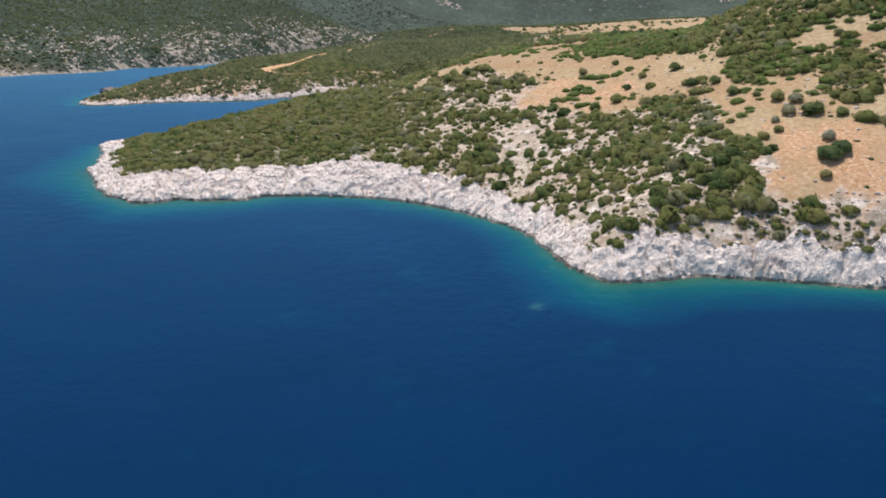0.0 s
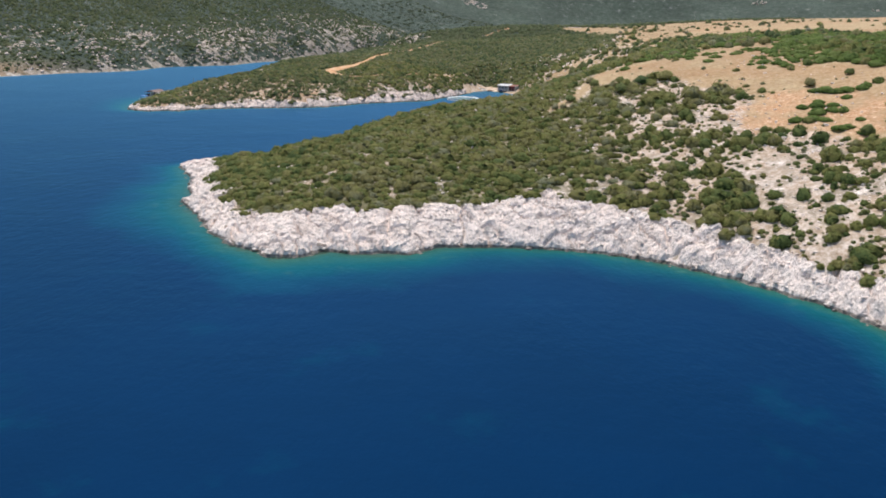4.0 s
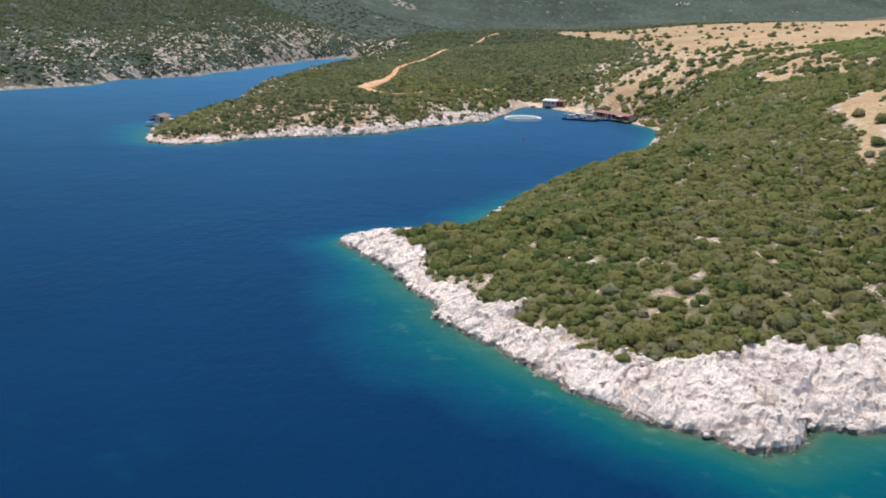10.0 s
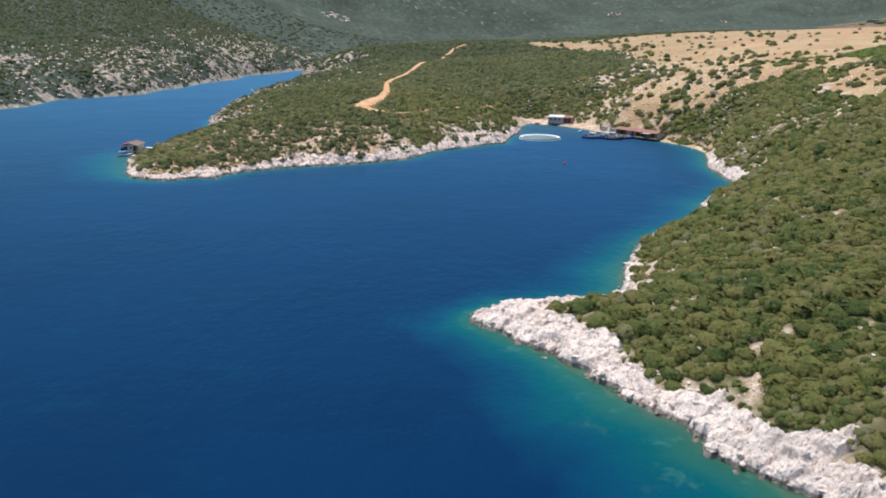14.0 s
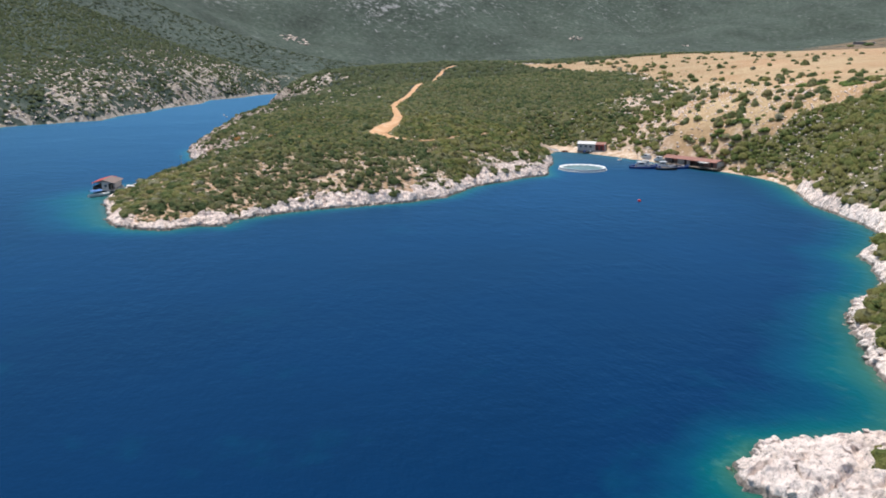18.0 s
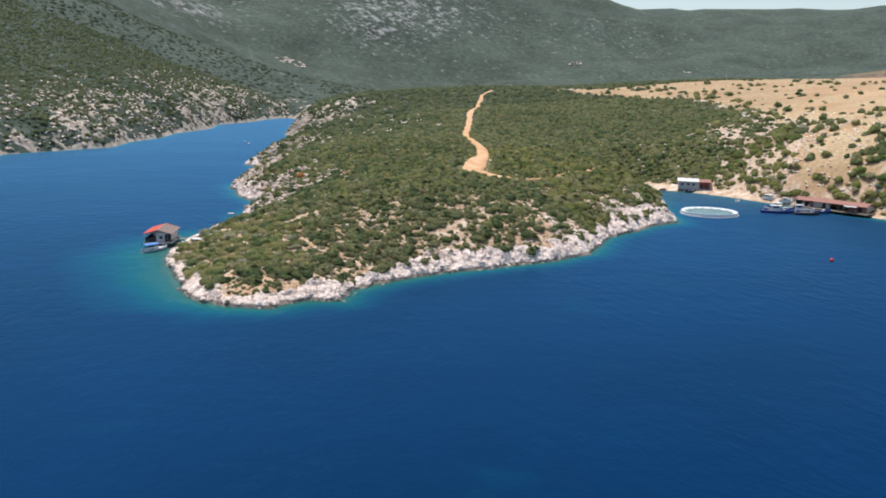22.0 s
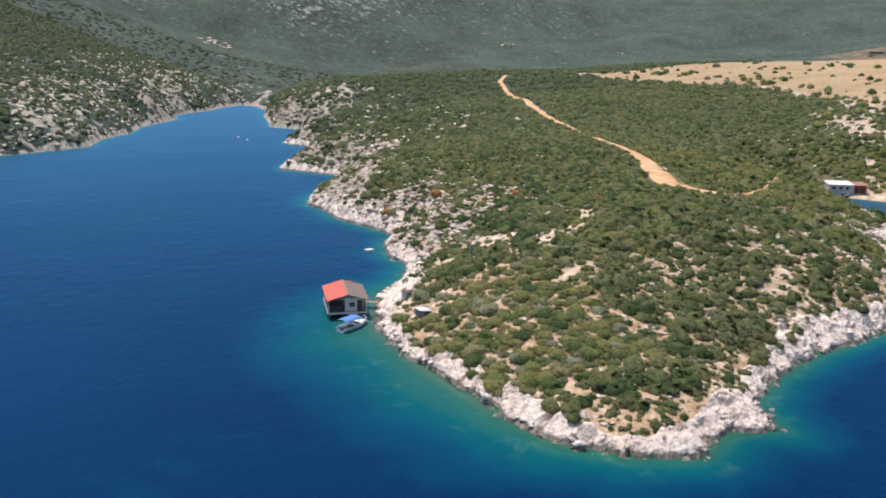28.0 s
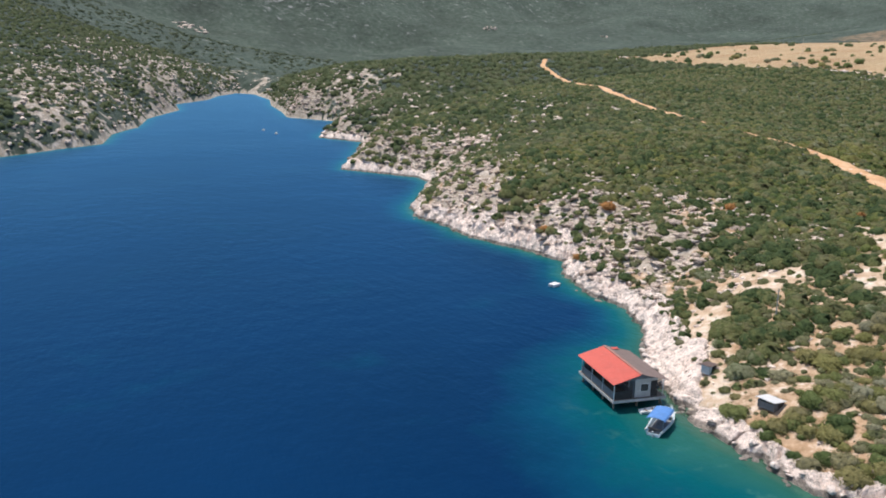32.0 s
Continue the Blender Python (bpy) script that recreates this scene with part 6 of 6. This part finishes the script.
def ground_sheet(x, y):
    """A pale sheet spread over the slope, following it."""
    bm = bmesh.new()
    side = [i * 0.5 - 2.5 for i in range(11)]
    zs = surface(*[a.ravel() for a in np.meshgrid([x + u for u in side], [y + w * 0.7 for w in side])]).reshape(11, 11)
    rows = [[bm.verts.new((x + u, y + w * 0.7, float(zs[j, i]) + 0.15 + 0.05 * ((i * 7 + j * 3) % 4))) for i, u in enumerate(side)] for j, w in enumerate(side)]
    for lo, hi in zip(rows, rows[1:]):
        for i in range(10):
            bm.faces.new((lo[i], lo[i + 1], hi[i + 1], hi[i]))
    bmesh.ops.solidify(bm, geom=bm.faces[:], thickness=0.05)
    me = bpy.data.meshes.new("ground_sheet")
    bm.to_mesh(me)
    bm.free()
    me.materials.append(WHITE_SHEET)
    tagged(new("ground_sheet", me), "crumpled white sheet spread on the sand slope", "tarpaulin")


ground_sheet(-24.0, 606.0)


def tarp_shelter():
    x, y = 20.5, 535.0
    z = float(surface(x, y)[0]) - 0.5
    s = placed("tarp_shelter", pose(x, y, z, 0, 0, 20), "small shelter with blue tarpaulin on the slope", "shelter")
    part("cover", sheet((-1.3, -1.0, 1.6), (1.3, -1.0, 1.6), (1.3, 1.0, 2.1), (-1.3, 1.0, 2.1), 4, 0.03, 0.04), BLUE_CLOTH, s)
    for dx, dy, h in ((-1.2, -0.9, 1.6), (1.2, -0.9, 1.6), (-1.2, 0.9, 2.1), (1.2, 0.9, 2.1)):
        part("post", rod((dx, dy, -0.3), (dx, dy, h), 0.05, 6), TIMBER, s)


tarp_shelter()


far_boulders = [me.copy() for me in boulders]
for me in far_boulders:
    me.materials[0] = CRAG_ROCK


def rock_outcrop(x, y, size, count, seed):
    """Pale crags standing out of the far woods."""
    r = random.Random(seed)
    for _ in range(count):
        px, py = x + r.gauss(0, size * 0.9), y + r.gauss(0, size * 0.9)
        ob = new("rock_outcrop", far_boulders[r.randrange(7)])
        k = size * r.uniform(0.10, 0.36)
        ob.matrix_world = pose(px, py, float(surface(px, py)[0]) + 0.2 * k, r.uniform(-15, 15), r.uniform(-15, 15), r.uniform(0, 360)) @ Matrix.Diagonal((k * 1.3, k, k * 0.8, 1))
        tagged(ob, "pale limestone crag standing out of the far woods", "rock", "far crags")


for spot in ((12, 1992, 14, 34, 5), (694, 2137, 10, 12, 6), (900, 1985, 8, 8, 7)):
    rock_outcrop(*spot)


# stones lying on the slopes: too many to count
def stones(name, region, spacing, size, seed, test, material=ROCK):
    X, Y, rng = scatter(*region, spacing, seed)
    ok = rng.uniform(size=X.shape) < test(X, Y)
    X, Y = X[ok], Y[ok]
    Z = surface(X, Y)
    shapes = []
    for k in range(5):
        me = boulder_low(seed + k)
        shapes.append(me)
    V, T, base = [], [], 0
    for x, y, z in zip(X, Y, Z):
        v, t = shapes[rng.integers(0, 5)]
        s = rng.uniform(*size)
        a = rng.uniform(0, 6.28)
        ca, sa = math.cos(a), math.sin(a)
        w = v * (s * rng.uniform(0.8, 1.4), s, s * rng.uniform(0.5, 0.9))
        V.append(np.stack([w[:, 0] * ca - w[:, 1] * sa + x, w[:, 0] * sa + w[:, 1] * ca + y, w[:, 2] + z + 0.1 * s], -1))
        T.append(t + base)
        base += len(v)
    tagged(new(name, mesh_of(name, np.vstack(V), np.vstack(T), material)), "pale limestone stones scattered between shrubs", "stones", kind="stuff")


def boulder_low(seed):
    rng = np.random.default_rng(seed)
    bm = bmesh.new()
    bmesh.ops.create_icosphere(bm, subdivisions=1, radius=1.0)
    v = np.array([p.co[:] for p in bm.verts]) * rng.uniform(0.55, 1.25, (len(bm.verts), 1)) * (1.35, 0.85, 0.9)
    t = np.array([[p.index for p in f.verts] for f in bm.faces])
    bm.free()
    return v, t


def stony(x, y):
    d = shore_distance(x, y)
    rock, field, beach, soil, far, width = zones(x, y, d)
    patch = smooth(0.45, 0.62, value_noise(x, y, 13, 95) * 0.6 + value_noise(x, y, 5, 96) * 0.4)
    return (d > 4) * (1 - beach) * (0.15 + 0.7 * patch) * (1 - 0.75 * field)


stones("slope_stones", (-50, 100, 150, 320), 1.6, (0.12, 0.5), 97, stony)
stones("headland_stones", (-206, -40, 462, 600), 1.5, (0.12, 0.5), 98, lambda x, y: np.maximum(stony(x, y) * 0.5, 0.75 * rocky_side(x, y)), GREY_ROCK)
stones("cape_stones", (-126, -10, 222, 345), 1.25, (0.10, 0.38), 104, lambda x, y: 0.85 * bare_spots(x, y) * (shore_distance(x, y) > 5))
stones("inlet_stones", (-192, -120, 540, 720), 1.05, (0.22, 0.7), 99, lambda x, y: np.maximum(stony(x, y) * 0.7, 0.62 * (y > 552) * (value_noise(x, y, 6, 131) > 0.42)) * (x < -138 + (y - 560) * 0.12) * (1 - smooth(22, 40, shore_distance(x, y))) * (shore_distance(x, y) > 2), CRAG_ROCK)
stones("bluff_stones", (-196, -85, 546, 1010), 1.7, (0.35, 1.25), 105, lambda x, y: 0.65 * bluff(x, y, shore_distance(x, y)), BLUFF_ROCK)
stones("bay_stones", (-30, 75, 400, 640), 1.6, (0.2, 0.7), 100, lambda x, y: np.maximum(stony(x, y), 0.45 * (x > 8) * (y > 480) * (x < 60) * (shore_distance(x, y) > 5)))
stones("plain_stones", (30, 140, 590, 900), 2.2, (0.3, 1.1), 106, lambda x, y: 0.4 * field_edge(x, y, 6.0) * (value_noise(x, y, 14, 107) > 0.42))
stones("crag_stones", (-480, -80, 655, 1230), 2.9, (0.45, 1.5), 101, lambda x, y: 0.7 * (shore_distance(x, y) > 1.5) * (1 - smooth(30, 110, shore_distance(x, y))) * smooth(0.44, 0.58, value_noise(x, y, 14, 97) * 0.5 + value_noise(x, y, 6, 98) * 0.5), CRAG_ROCK)


def broken_edge(x, y):
    """Where loose blocks lie on the shore rock, thickest at the water."""
    d = shore_distance(x, y)
    rock, field, beach, soil, far, width = zones(x, y, d)
    return (d > -0.7) * (d < width) * (1 - beach) * np.where(d < 1.2, 0.75, 0.22)


stones("cape_blocks", (-136, 100, 140, 440), 1.25, (0.15, 0.5), 102, broken_edge)
stones("headland_blocks", (-214, -20, 445, 655), 1.1, (0.12, 0.45), 103, broken_edge, GREY_ROCK)
